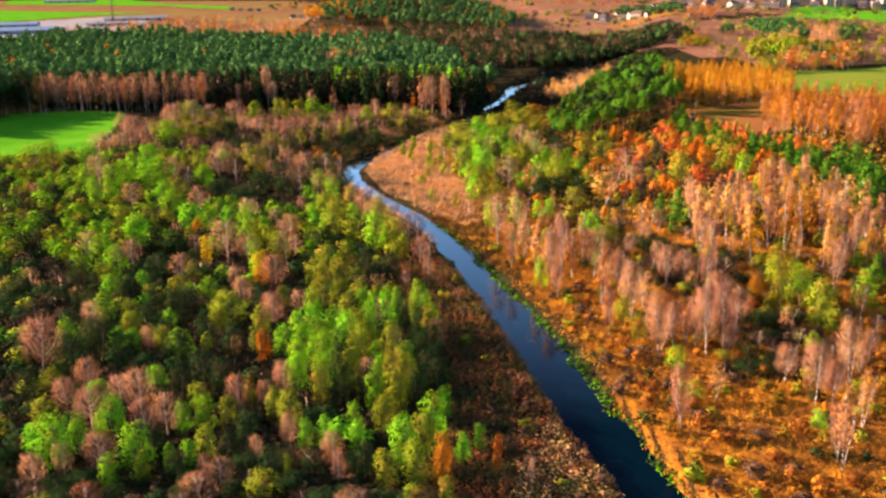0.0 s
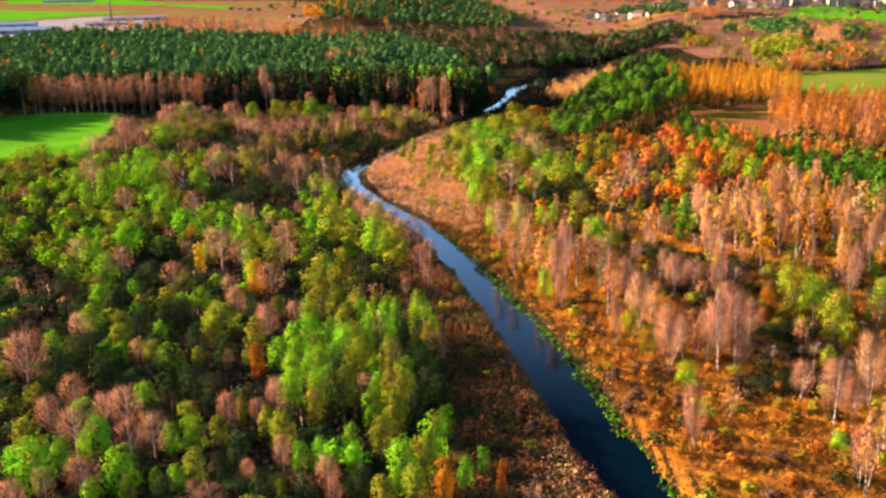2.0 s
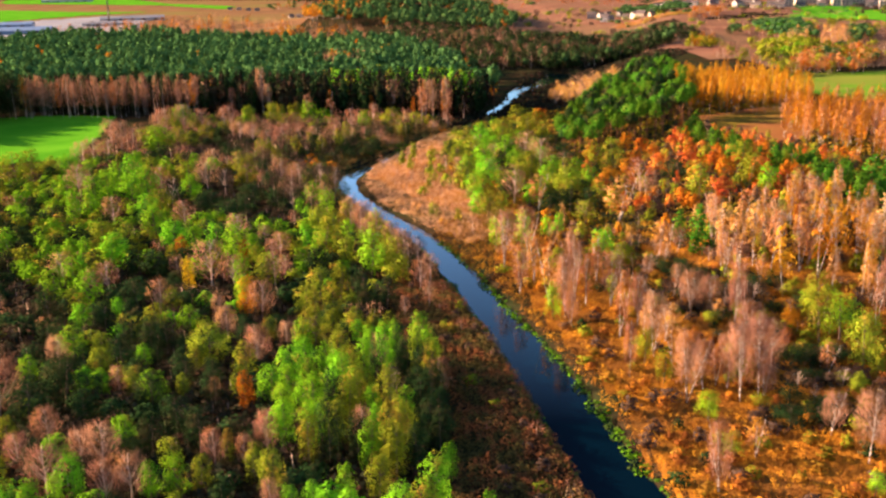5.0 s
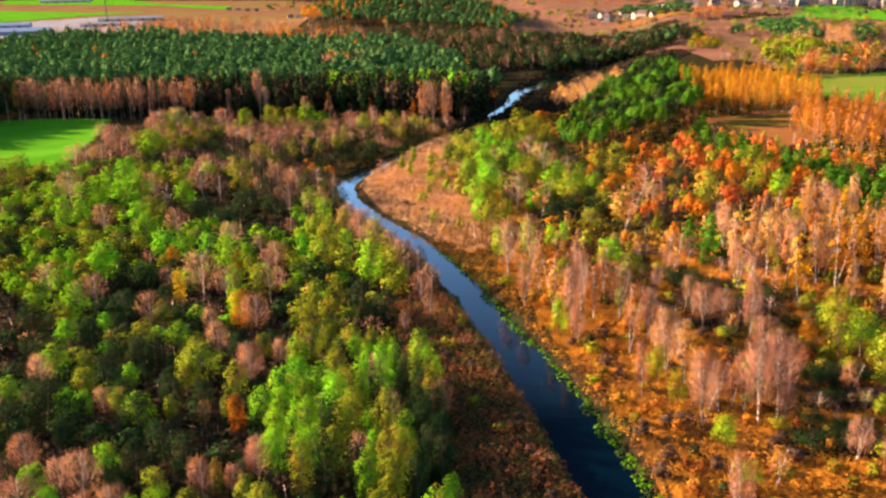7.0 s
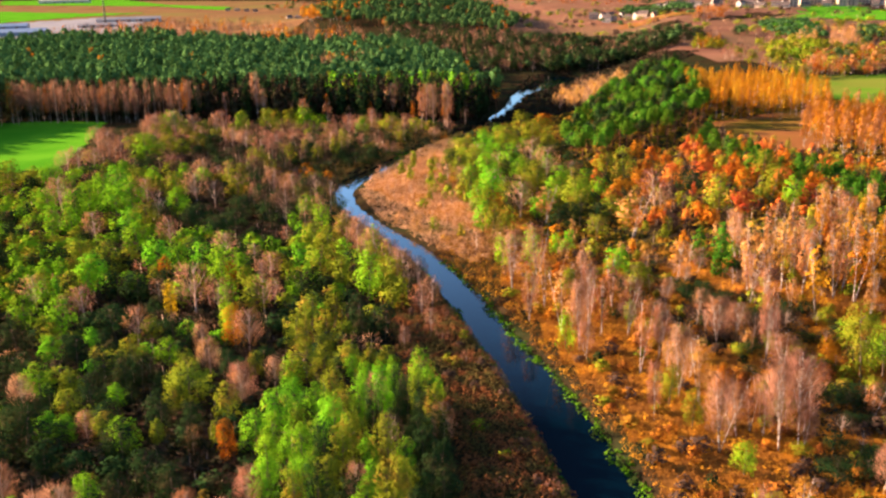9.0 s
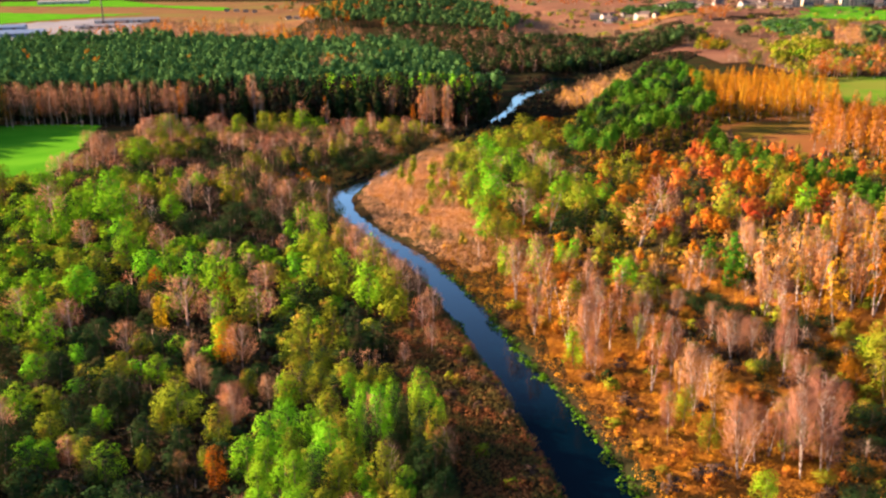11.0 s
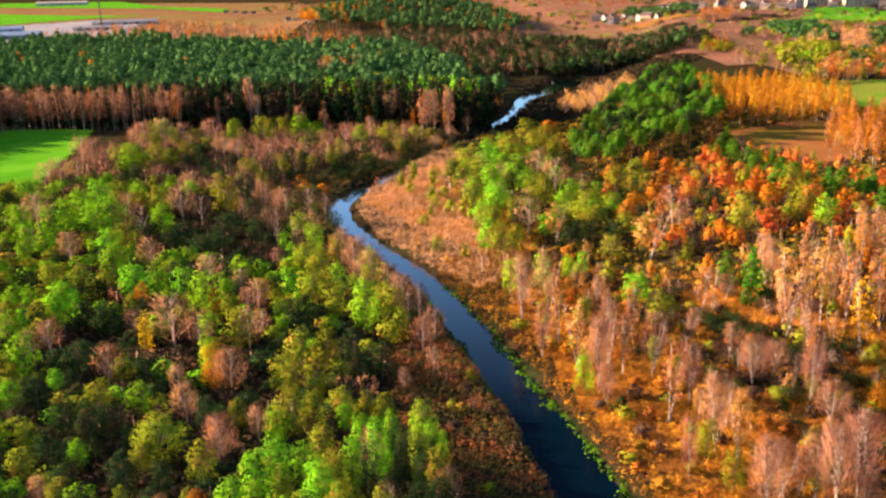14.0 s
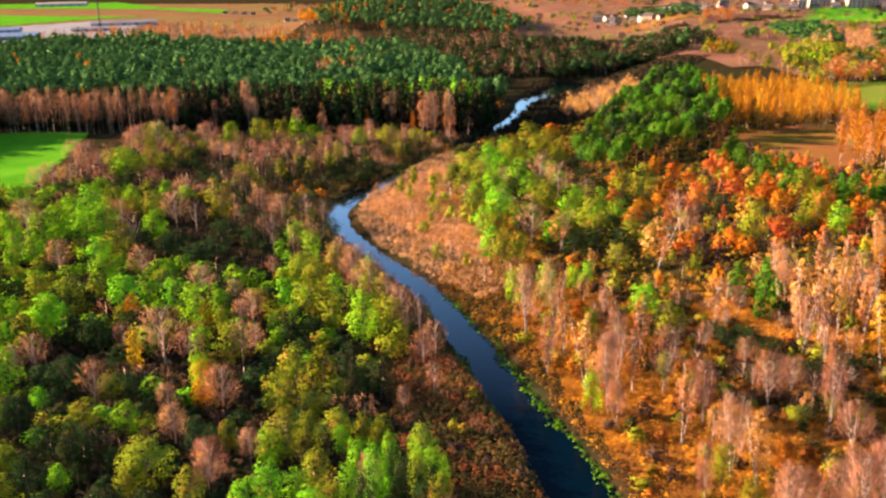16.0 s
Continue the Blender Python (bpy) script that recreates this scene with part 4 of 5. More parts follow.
def sown(outline, spacing, seed, gap=0.75, keep=1.0, taken=True, clear=1.0):
    """Places in an outline on a shaken grid, clear of the river and of the trees already standing."""
    r = np.random.default_rng(seed)
    pts = np.array(outline, float)
    gx, gy = np.meshgrid(np.arange(pts[:, 0].min(), pts[:, 0].max(), spacing), np.arange(pts[:, 1].min(), pts[:, 1].max(), spacing))
    gx[1::2] += spacing / 2
    x = gx.ravel() + r.uniform(-0.42, 0.42, gx.size) * spacing
    y = gy.ravel() + r.uniform(-0.42, 0.42, gx.size) * spacing
    ok = inside(outline, x, y) & in_view(x, y) & (r.random(gx.size) < keep)
    x, y = x[ok], y[ok]
    ok = river_distance(x, y) > clear
    if taken and TAKEN:
        tx, ty, tr = np.array(TAKEN).T
        ok &= (np.hypot(x[:, None] - tx, y[:, None] - ty) > tr * gap + spacing * 0.25).all(1)
    return x[ok], y[ok], r


def choose(r, weights):
    names = list(weights)
    p = np.array([weights[k] for k in names], float)
    return names[int(r.choice(len(names), p=p / p.sum()))]


def wood(name, outline, spacing, seed, mix, tall, radius, label, near=0.0, group="", keep=1.0, gap=0.75, hollow=None, claim=False):
    """Fills an outline with trees: those nearer than a line are things, the rest one mass. mix: {(kind, look): share}."""
    x, y, r = sown(outline, spacing, seed, gap, keep)
    mass = []
    for a, b in zip(x, y):
        low = hollow is not None and bool(inside(hollow, np.array(a), np.array(b)))
        # hollows read as shade through low trees in dark leaf and twig colours
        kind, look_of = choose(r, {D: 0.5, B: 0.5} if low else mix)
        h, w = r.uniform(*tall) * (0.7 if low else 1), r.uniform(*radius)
        if kind == "shrub":
            h = min(h, 6)
        if claim:
            TAKEN.append((a, b, w + 1))
        if b < near:
            plant(kind, look_of, a, b, h, w, r, group)
        else:
            mass.append((kind, look_of, a, b, h, w))
    thicket(name, mass, label)


A, O, D = ("alder", "green"), ("alder", "olive"), ("alder", "dark")
T, B = ("bare", "twig"), ("bare", "brown")
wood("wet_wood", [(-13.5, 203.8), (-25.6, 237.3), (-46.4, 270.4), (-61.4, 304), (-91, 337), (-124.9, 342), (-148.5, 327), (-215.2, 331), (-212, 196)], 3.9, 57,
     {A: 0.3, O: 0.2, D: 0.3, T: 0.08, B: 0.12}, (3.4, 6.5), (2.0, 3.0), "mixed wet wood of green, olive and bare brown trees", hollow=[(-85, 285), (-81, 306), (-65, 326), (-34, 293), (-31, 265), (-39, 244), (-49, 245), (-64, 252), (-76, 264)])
# half of this infill has shade-dark leaves, so gaps between crowns look shaded
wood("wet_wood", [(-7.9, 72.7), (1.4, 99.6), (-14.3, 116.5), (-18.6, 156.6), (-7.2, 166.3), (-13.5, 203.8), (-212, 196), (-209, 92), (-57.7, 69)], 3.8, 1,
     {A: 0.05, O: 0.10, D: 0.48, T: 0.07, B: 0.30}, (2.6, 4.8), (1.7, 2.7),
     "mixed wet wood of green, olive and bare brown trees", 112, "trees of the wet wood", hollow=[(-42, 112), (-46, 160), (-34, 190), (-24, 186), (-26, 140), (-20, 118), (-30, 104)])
wood("alder_belt", [(-129.8, 349), (-95.8, 337), (-66.4, 313), (-42.9, 330), (-26, 342), (-20, 362), (-9.3, 405), (10.2, 418), (5.1, 430), (-63.4, 427), (-111.9, 418), (-130.8, 397)], 4.6, 2,
     {O: 0.1, D: 0.12, T: 0.5, B: 0.28}, (4, 7.5), (2.3, 3.5), "belt of brown, pinkish and olive trees along the marsh",
     hollow=[(-102, 384), (-71, 374), (-40, 374), (-24, 366), (-20, 342), (-40, 318), (-66, 308), (-80, 330), (-98, 350)])
wood("marsh_shrubs", [(-80, 334), (-42, 336), (-36, 322), (-40, 314), (-62, 310), (-76, 320)], 3.0, 74,
     {("shrub", "orange"): 0.15, ("shrub", "rough"): 0.35, ("shrub", "brown"): 0.5}, (2.2, 3.6), (1.6, 2.4), "low brown and orange shrubs beside the river bend", gap=0.3)
wood("green_grove", [(-20, 126), (-6, 121), (0.5, 125), (0.8, 145), (-3.2, 158.3), (-12.9, 160.8), (-20.4, 141.8)], 3.8, 3, {A: 0.5, O: 0.28, D: 0.17, T: 0.05}, (7.5, 11.9), (1.4, 2.1),
     "dense grove of green alders by the reeds", 290, "trees of the green grove by the reeds", gap=0.6)
wood("river_wood", [(8.8, 293), (24.9, 256.7), (41.7, 239.6), (56.2, 260.6), (46.1, 287.6), (35.8, 335), (43.4, 373), (25.3, 397), (9.8, 380), (1.2, 355), (0.6, 320)], 6.2, 4,
     {A: 0.2, O: 0.35, T: 0.15, D: 0.3}, (5, 9), (2.6, 3.6), "green and olive trees on the river bend", 400, "trees of the river bend")
# lit and shaded sides of the ridge, mixed in as two needle colours
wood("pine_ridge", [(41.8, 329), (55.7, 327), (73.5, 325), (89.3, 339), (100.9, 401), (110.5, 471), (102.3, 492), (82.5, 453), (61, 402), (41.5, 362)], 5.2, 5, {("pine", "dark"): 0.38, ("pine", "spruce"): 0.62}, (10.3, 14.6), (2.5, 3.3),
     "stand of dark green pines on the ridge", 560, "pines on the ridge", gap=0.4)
wood("orange_wood", [(89.1, 358), (103.1, 349), (131.1, 348), (147.1, 378), (136.9, 422), (108.7, 429), (96.8, 408)], 4.1, 6, {("birch", "orange"): 0.8, ("birch", "gold"): 0.2}, (11.3, 14.1), (1.5, 1.9),
     "even stand of orange autumn larches and birches", 0)
wood("birch_wall", [(103.4, 295.3), (119.5, 257.4), (145.4, 250.1), (205, 300), (190, 335), (145, 338), (123.2, 335)], 4.2, 7,
     {("birch", "pale"): 0.34, ("birch", "gold"): 0.52, ("birch", "orange"): 0.08, ("birch_bare", "twig"): 0.06}, (11.4, 13.6), (1.6, 2.1), "wall of tall birches with pale orange leaves", 0)
wood("evergreen_hedge", [(80, 330), (87, 330), (91, 280), (99, 262), (103, 240), (112, 225), (113, 205), (101, 200), (97, 225), (91, 253), (81, 290)], 3.6, 50, {("spruce", "spruce"): 0.8, D: 0.2}, (3.5, 6), (2.2, 3.0),
     "hedge of bushy evergreens along the mown field", 400, "evergreens along the field edge", keep=0.4, claim=True)
wood("shrub_slope", [(41.8, 232.8), (58.4, 241.5), (96, 221), (111.6, 259.9), (99.5, 289.7), (81.4, 333), (67.8, 295.3), (48.2, 280.8)], 3.0, 8,
     {("birch", "orange"): 0.12, ("alder", "orange"): 0.05, ("shrub", "red"): 0.18, ("shrub", "orange"): 0.07, ("alder", "olive"): 0.2, ("shrub", "brown"): 0.24, B: 0.14}, (2.4, 5.2), (1.0, 1.7), "slope of red, orange and yellow autumn shrubs", 0)
wood("birch_bank", [(21.8, 175.2), (37.7, 148.7), (63.2, 135.9), (86.6, 146), (120.9, 180.9), (115.7, 221.6), (71.2, 233.8), (41.7, 239.6), (19, 252.4), (15.5, 218.3)], 5.6, 9,
     {("birch_bare", "twig"): 0.3, ("birch", "pale"): 0.25, ("shrub", "orange"): 0.12, ("shrub", "olive"): 0.1, B: 0.23}, (3.5, 8.4), (1.3, 1.9),
     "open bank of bare and pale orange birches", 222, "trees of the birch bank", keep=0.42)
wood("low_shrubs", [(28.5, 97.5), (32.6, 76.2), (106.6, 77.8), (114, 167.1), (76.2, 220.3), (36.8, 239.4), (13.3, 238.6), (11.7, 212.8), (21.9, 169.8), (27.1, 140.4)], 3.8, 22,
     {("shrub", "sedge"): 0.28, ("shrub", "olive"): 0.18, ("shrub", "rough"): 0.24, ("shrub", "brown"): 0.22, ("shrub", "dark"): 0.08}, (1.2, 2.8), (1, 1.9), "low orange and brown shrubs scattered over the meadow", keep=0.75, gap=0.2)

wood("far_orange_wood", [(52.4, 475), (66.5, 458), (94.3, 492), (99, 549), (73.8, 547), (60.1, 511)], 5.6, 10, {("birch", "pale"): 0.4, T: 0.6}, (6, 9.5), (1.9, 2.7),
     "pale orange trees beside the far water")

wood("birch_understory", [(46, 142), (66, 140), (74, 158), (92, 172), (98, 200), (70, 216), (44, 226), (28, 216), (36, 190), (48, 172)], 3.8, 55,
     {D: 0.36, B: 0.28, ("shrub", "olive"): 0.18, ("shrub", "brown"): 0.18}, (2.0, 4.2), (1.3, 2.3), "dark and olive shrubs growing under the birches", 230, "shrubs under the birches", keep=0.75, gap=0.3)
wood("birch_row", [(56.8, 189.8), (76.6, 176.8), (100.2, 174.8), (102, 196.6), (84.2, 215.1), (60.5, 219.8)], 3.7, 21, {("birch", "pale"): 0.6, ("birch_bare", "twig"): 0.25, ("birch", "gold"): 0.15},
     (9.7, 12.3), (1.7, 2.3), "row of pale orange birches above the meadow", 290, "trees of the birch bank", keep=0.5, gap=0.7)
wood("reed_shrubs", [(28.7, 78.8), (25.4, 110.8), (19.3, 137.5), (13.2, 161.5), (6.2, 180.2), (-1.8, 201.5), (-9.8, 220.2), (-17.7, 230.8), (-11.5, 203.9), (-5.2, 166.4), (3.6, 155.8), (6.9, 123.7), (5.5, 78.3)], 4.1, 23,
     {("shrub", "brown"): 0.5, ("shrub", "olive"): 0.26, ("shrub", "dark"): 0.06, ("bare", "twig"): 0.18}, (1.4, 3), (0.9, 1.6), "low brown and dark shrubs among the reeds", keep=0.55, gap=0.3)
# far woods
PINE = ("pine", "pine")
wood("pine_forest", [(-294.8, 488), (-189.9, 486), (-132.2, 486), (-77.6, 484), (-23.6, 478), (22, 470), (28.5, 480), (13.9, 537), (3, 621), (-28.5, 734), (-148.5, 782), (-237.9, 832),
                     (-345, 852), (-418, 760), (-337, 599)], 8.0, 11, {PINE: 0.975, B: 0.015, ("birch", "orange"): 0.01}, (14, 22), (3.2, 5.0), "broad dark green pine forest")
wood("forest_edge", [(-210.7, 452), (-165.7, 453), (-117.4, 451), (-114.7, 464), (-161.1, 465), (-207.2, 465)], 4.5, 12, {("birch_bare", "twig"): 0.75, ("birch", "orange"): 0.07, B: 0.18}, (16, 22), (1.6, 2.7),
     "row of tall bare pinkish birches before the pines")
# tall dense trees, largely out of view, added to shade the field
wood("pine_forest", [(-330, 418), (-226, 418), (-214, 454), (-208, 471), (-330, 472)], 4.8, 29, {PINE: 0.35, D: 0.5, B: 0.15}, (19, 24), (2.7, 3.9), "pines and dark trees left of the green field, added to shade it")
# the unlit forest front, its shade painted in with dark leaf and undergrowth colours
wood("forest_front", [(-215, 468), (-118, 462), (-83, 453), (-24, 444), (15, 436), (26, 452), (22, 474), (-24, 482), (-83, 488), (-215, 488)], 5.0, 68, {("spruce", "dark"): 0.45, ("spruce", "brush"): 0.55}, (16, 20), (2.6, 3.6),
     "wall of conifers at the forest edge, shade put into its needle colours")
wood("forest_edge", [(-83.2, 444), (-24.4, 438), (15.1, 429), (17, 441), (-24.6, 449), (-83.4, 457)], 7.9, 13, {("birch_bare", "twig"): 0.5, ("birch", "orange"): 0.25, B: 0.25}, (7.5, 14.1), (1.6, 2.5),
     "scattered bare birches before the pines", keep=0.6)
# more added trees whose shadow reaches across the field
wood("pine_forest", [(-268, 395), (-222, 398), (-216, 440), (-206, 455), (-268, 457)], 5, 52, {PINE: 0.5, D: 0.5}, (19, 23), (2.6, 3.8), "pines and dark trees left of the green field, added to shade it")
wood("larch_strip", [(-68, 474), (-39.5, 465), (12.9, 449), (18.4, 488), (-25.3, 506), (-60, 508)], 6.4, 14, {("alder", "green"): 0.5, ("alder", "olive"): 0.2, D: 0.3}, (17.9, 20.2), (2.5, 3.5), "yellow-green treetops among the pines")
wood("forest_gap", [(-78, 572), (-46, 566), (-38, 604), (-52, 628), (-80, 620)], 6, 56, {T: 0.45, ("birch", "orange"): 0.25, B: 0.3}, (19, 22), (2.6, 3.8), "bare brown and orange trees among the pines")
wood("far_birches", [(-365, 864), (-248, 846), (-148.8, 796), (-69.7, 817), (-70.7, 876), (-160.8, 897), (-270.3, 945), (-367, 936)], 9, 15,
     {("birch", "orange"): 0.16, B: 0.36, T: 0.42, ("birch", "gold"): 0.06}, (13, 21), (2.9, 4.8), "orange and brown birches behind the pine forest", keep=0.85)
wood("far_birches", [(-159.8, 1082), (-114.9, 1049), (-104.5, 1087), (-140.7, 1181), (-166.6, 1163)], 7.9, 27, {("birch", "orange"): 0.7, ("birch", "gold"): 0.3}, (13.2, 17.9), (3.9, 5.8), "golden trees at the foot of the pine hill")
# dark-leaved trees carry the far slope's shade in their colour
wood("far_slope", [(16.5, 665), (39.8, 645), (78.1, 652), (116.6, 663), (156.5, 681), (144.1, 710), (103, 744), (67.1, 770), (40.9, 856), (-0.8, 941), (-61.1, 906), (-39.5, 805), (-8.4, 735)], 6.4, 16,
     {B: 0.4, T: 0.22, D: 0.38}, (10.3, 16.9), (2.9, 4.4), "brown and orange trees on the far slope, many in shade-dark colour", keep=0.9)
wood("far_slope", [(70, 640), (116.6, 655), (162, 676), (150, 715), (103, 748), (66, 770), (60, 700)], 5.8, 51, {D: 0.5, PINE: 0.12, B: 0.38}, (8, 14), (3, 4.6), "dark green and brown trees, the far slope's shade in their colour", keep=0.9)
wood("pine_hill", [(-123.7, 1010), (-52.1, 950), (8.9, 925), (58, 905), (80, 1000), (69.3, 1159), (47.4, 1280), (-109, 1338), (-178, 1223)], 10.5, 17, {PINE: 0.9, ("birch", "orange"): 0.1}, (14.1, 17.9), (3.9, 5.3), "pine-covered hill far off")
wood("far_scrub", [(159.8, 574), (175.2, 496), (330, 505), (426, 634), (429, 798), (356, 823), (306, 879), (226.8, 724), (191.5, 648)], 8.6, 18,
     {("birch", "pale"): 0.15, O: 0.32, T: 0.25, B: 0.28}, (4, 7.5), (2.4, 3.8), "mixed orange and olive scrub wood far off", keep=0.5)
wood("far_pines", [(259, 796), (277, 848), (296, 854), (318, 849), (297, 764), (269, 687), (256, 674), (257, 706), (243, 688)], 6.5, 58, {PINE: 0.8, ("pine", "spruce"): 0.2}, (5, 8), (3, 4.6), "dark green pines at the edge of the heath")
wood("far_pines", [(281, 667), (326, 766), (341, 778), (332, 729), (280, 645)], 6.5, 59, {PINE: 0.8, O: 0.2}, (5, 8), (3, 4.6), "dark green pines at the edge of the heath")
wood("far_pines", [(219, 739), (230, 767), (243, 775), (225, 726)], 6, 60, {PINE: 0.6, D: 0.4}, (6, 9), (2.6, 4), "clump of dark green trees on the heath")
wood("far_grove", [(240, 610), (294, 735), (312, 735), (266, 629)], 5.5, 61, {T: 0.7, ("birch", "pale"): 0.3}, (8, 11), (2.6, 3.8), "pinkish leafless grove on the heath")
wood("far_grove", [(232, 648), (277, 744), (283, 734), (236, 629)], 6, 62, {T: 0.6, ("birch", "pale"): 0.4}, (7, 10), (2.6, 3.8), "pinkish leafless grove on the heath", keep=0.7)
wood("far_grove", [(179, 542), (213, 640), (246, 677), (247, 626), (206, 544), (202, 564)], 5.5, 63, {O: 0.75, ("alder", "green"): 0.1, T: 0.15}, (6, 9), (2.8, 4.2), "yellow-green autumn grove on the heath")
wood("far_grove", [(165, 470), (178, 492), (206, 548), (261, 605), (240, 525), (205, 470)], 5.5, 64, {("birch", "pale"): 0.28, ("birch", "orange"): 0.22, T: 0.15, O: 0.2, PINE: 0.15}, (7, 10), (2.4, 3.6), "orange and pinkish autumn grove behind the meadow")
wood("far_grove", [(164, 638), (180, 697), (197, 687), (185, 644)], 6, 65, {("birch", "gold"): 0.4, O: 0.6}, (5, 8), (2.6, 4), "olive and golden clump on the heath")
wood("far_grove", [(157, 557), (182, 628), (192, 627), (174, 564)], 6, 66, {T: 0.7, B: 0.3}, (5, 8), (2.6, 4), "brown leafless clump on the heath")
wood("far_pines", [(223.2, 1217.5), (269.4, 1416.3), (273.9, 1081.6), (241.3, 948.4)], 9, 73, {PINE: 0.7, D: 0.3}, (7, 10), (3.4, 5.4), "dark tree belt beside the farmhouses")
wood("far_grove", [(237.2, 922.7), (259.8, 996.5), (299.6, 1015.1), (272.1, 934.0)], 9, 74, {("birch", "orange"): 0.5, ("birch", "pale"): 0.5}, (7, 11), (3, 4.6), "orange trees at the edge of the town")
# shade over the far valley, built as trees in dark leaf colours
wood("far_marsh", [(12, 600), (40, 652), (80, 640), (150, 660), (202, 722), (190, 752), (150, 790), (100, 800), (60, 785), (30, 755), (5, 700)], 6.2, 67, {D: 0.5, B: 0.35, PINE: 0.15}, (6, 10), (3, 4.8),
     "trees round the far water with shade put into their colours")
wood("far_scrub", [(144.1, 718), (332, 791), (498, 1049), (437, 1359), (88.3, 1474), (58.9, 1158), (102, 921)], 19.2, 19, {T: 0.45, B: 0.2, O: 0.25, PINE: 0.1}, (2.8, 6.6), (2.4, 5.8), "scattered bushes on the heath", keep=0.5)
wood("far_scrub", [(110, 900), (180, 780), (420, 850), (520, 1100), (420, 1400), (90, 1440), (62, 1160)], 18, 49, {B: 0.5, ("shrub", "brown"): 0.3, ("shrub", "olive"): 0.2}, (3, 6), (2.5, 5), "low brown bushes on the heath", keep=0.45)
wood("far_trees", [(-331, 1652), (305, 1503), (760, 1481), (1026, 2040), (428, 2380), (-348, 2222)], 38, 20, {("birch", "orange"): 0.35, T: 0.25, PINE: 0.2, O: 0.2}, (7.5, 13.2), (4.8, 8.7), "bands of trees near the town", keep=0.6)

# far fields and heath
patch("heath", [(9.4, 942), (102.8, 780), (150, 600), (182, 505), (300, 520), (512, 625), (989, 1260), (1313, 2560), (-348, 2222), (-172.5, 1439), (49.8, 1006)], HEATH, "reddish brown open heath", 0.5, 18)
patch("field", [(-1396, 1135), (-422, 873), (-161.5, 926), (-172.5, 1439), (-354, 2392), (-1585, 3111)], PLOUGHED, "bare brown ploughed field", 0.5, 25)
patch("field", [(-666, 1428), (-619, 1591), (-543, 1741), (-673, 1770), (-933, 1975), (-1318, 2181), (-1081, 1461)], GREEN_FIELD, "bright green distant crop field", 1.0, 14)
patch("field", [(-422, 1815), (-434, 1989), (-657, 2258), (-995, 2933), (-1388, 2996), (-1157, 2478), (-658, 2159)], GREEN_FIELD, "bright green distant crop field", 1.0, 14)
patch("yard", [(-405, 869), (-372, 917), (-358, 1098), (-466, 1497), (-565, 1538), (-653, 1374), (-617, 1026)], GREY_YARD, "pale paved works yard", 1.0, 12)
patch("field", [(340, 936), (415, 1100), (485, 1040), (635, 1067), (582, 760), (408, 834), (387, 890)], GREEN_FIELD, "bright green distant crop field", 1.0, 14)
patch("field", [(172.6, 945), (191.5, 1041), (260.4, 1044), (263.3, 965), (222, 943)], STUBBLE, "mown yellow-green meadow by the farmhouses", 1.0, 12)

# ---- grasses, reeds and weed ----
def tufts(name, outline, spacing, seed, look_of, tall, wide, label, blades=9, keep=1.0, spread=0.42, where=None, category="grass"):
    x, y, r = sown(outline, spacing, seed, 0, keep, False, -1.6 if look_of == "weed" else -0.2)
    if where is not None:
        ok = where(x, y)
        x, y = x[ok], y[ok]
    z = np.maximum(height(x, y), 0)
    n = len(x)
    lump = 0.55 + 0.9 * (np.sin(x * 0.42 + 1.3 * np.sin(y * 0.31)) * np.sin(y * 0.47 + np.sin(x * 0.23)) * 0.5 + 0.5)
    k = np.repeat(np.arange(n), blades)
    m = len(k)
    d = r.normal(0, 1, (m, 3))
    d[:, 2] = np.abs(d[:, 2]) + 0.15
    d = unit(d)
    p = np.stack([x[k], y[k], z[k] - 0.05], 1) + d * np.stack([np.full(m, wide), np.full(m, wide), tall * lump[k]], 1) * r.uniform(0.6, 1.1, (m, 1))
    verts, faces, soft = cards(r, p, d + (0, 0, 0.25), wide * spread, d + (0, 0, 0.5))
    return tagged(mesh_object(name, verts, faces, [LEAF[look_of]], normals=soft), label, category, kind="stuff")


def bank(low, high):
    return lambda x, y: (river_distance(x, y) > low) & (river_distance(x, y) < high)


# shade of the wood floor, carried by the tufts' near-black colour
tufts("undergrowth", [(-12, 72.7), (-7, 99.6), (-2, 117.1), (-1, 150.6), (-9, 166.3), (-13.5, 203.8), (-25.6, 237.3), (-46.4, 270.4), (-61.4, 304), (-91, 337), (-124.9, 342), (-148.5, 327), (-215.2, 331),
                      (-209, 92), (-57.7, 69)], 2.2, 36, "brush", 2.1, 2.0, "brushy undergrowth of the wet wood, its colour darkened as shade", 14, 0.9, 0.24)
tufts("rough_grass", [(11.4, 238.5), (36.8, 239.4), (76.2, 220.3), (120.9, 170), (185.5, 237.7), (236.2, 386), (175.2, 496), (104.3, 499), (54.6, 454), (15.2, 424), (1.1, 361), (2.6, 320), (10.8, 286.3)],
      2.69, 37, "rough", 0.9, 1.9, "rough brown autumn grass on the slope", 11, 0.7, 0.28, where=lambda x, y: ~inside([(85.3, 344), (125, 368), (145.1, 361), (111.4, 297), (95.5, 289.5)], x, y) & ~inside([(145, 417), (160, 474), (298.5, 503), (297.8, 389), (165.2, 379)], x, y))
# dark tufts laid over sunlit soil as the far marsh's shade
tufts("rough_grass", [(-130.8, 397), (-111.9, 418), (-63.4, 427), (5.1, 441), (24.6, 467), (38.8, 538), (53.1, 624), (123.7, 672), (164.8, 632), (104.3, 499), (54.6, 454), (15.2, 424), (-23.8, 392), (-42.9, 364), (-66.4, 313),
                      (-95.8, 337), (-129.8, 349)], 2.91, 38, "brush", 1.08, 2.2, "marsh grass along the far bank with shade put into its colour", 12, 0.9, 0.3)
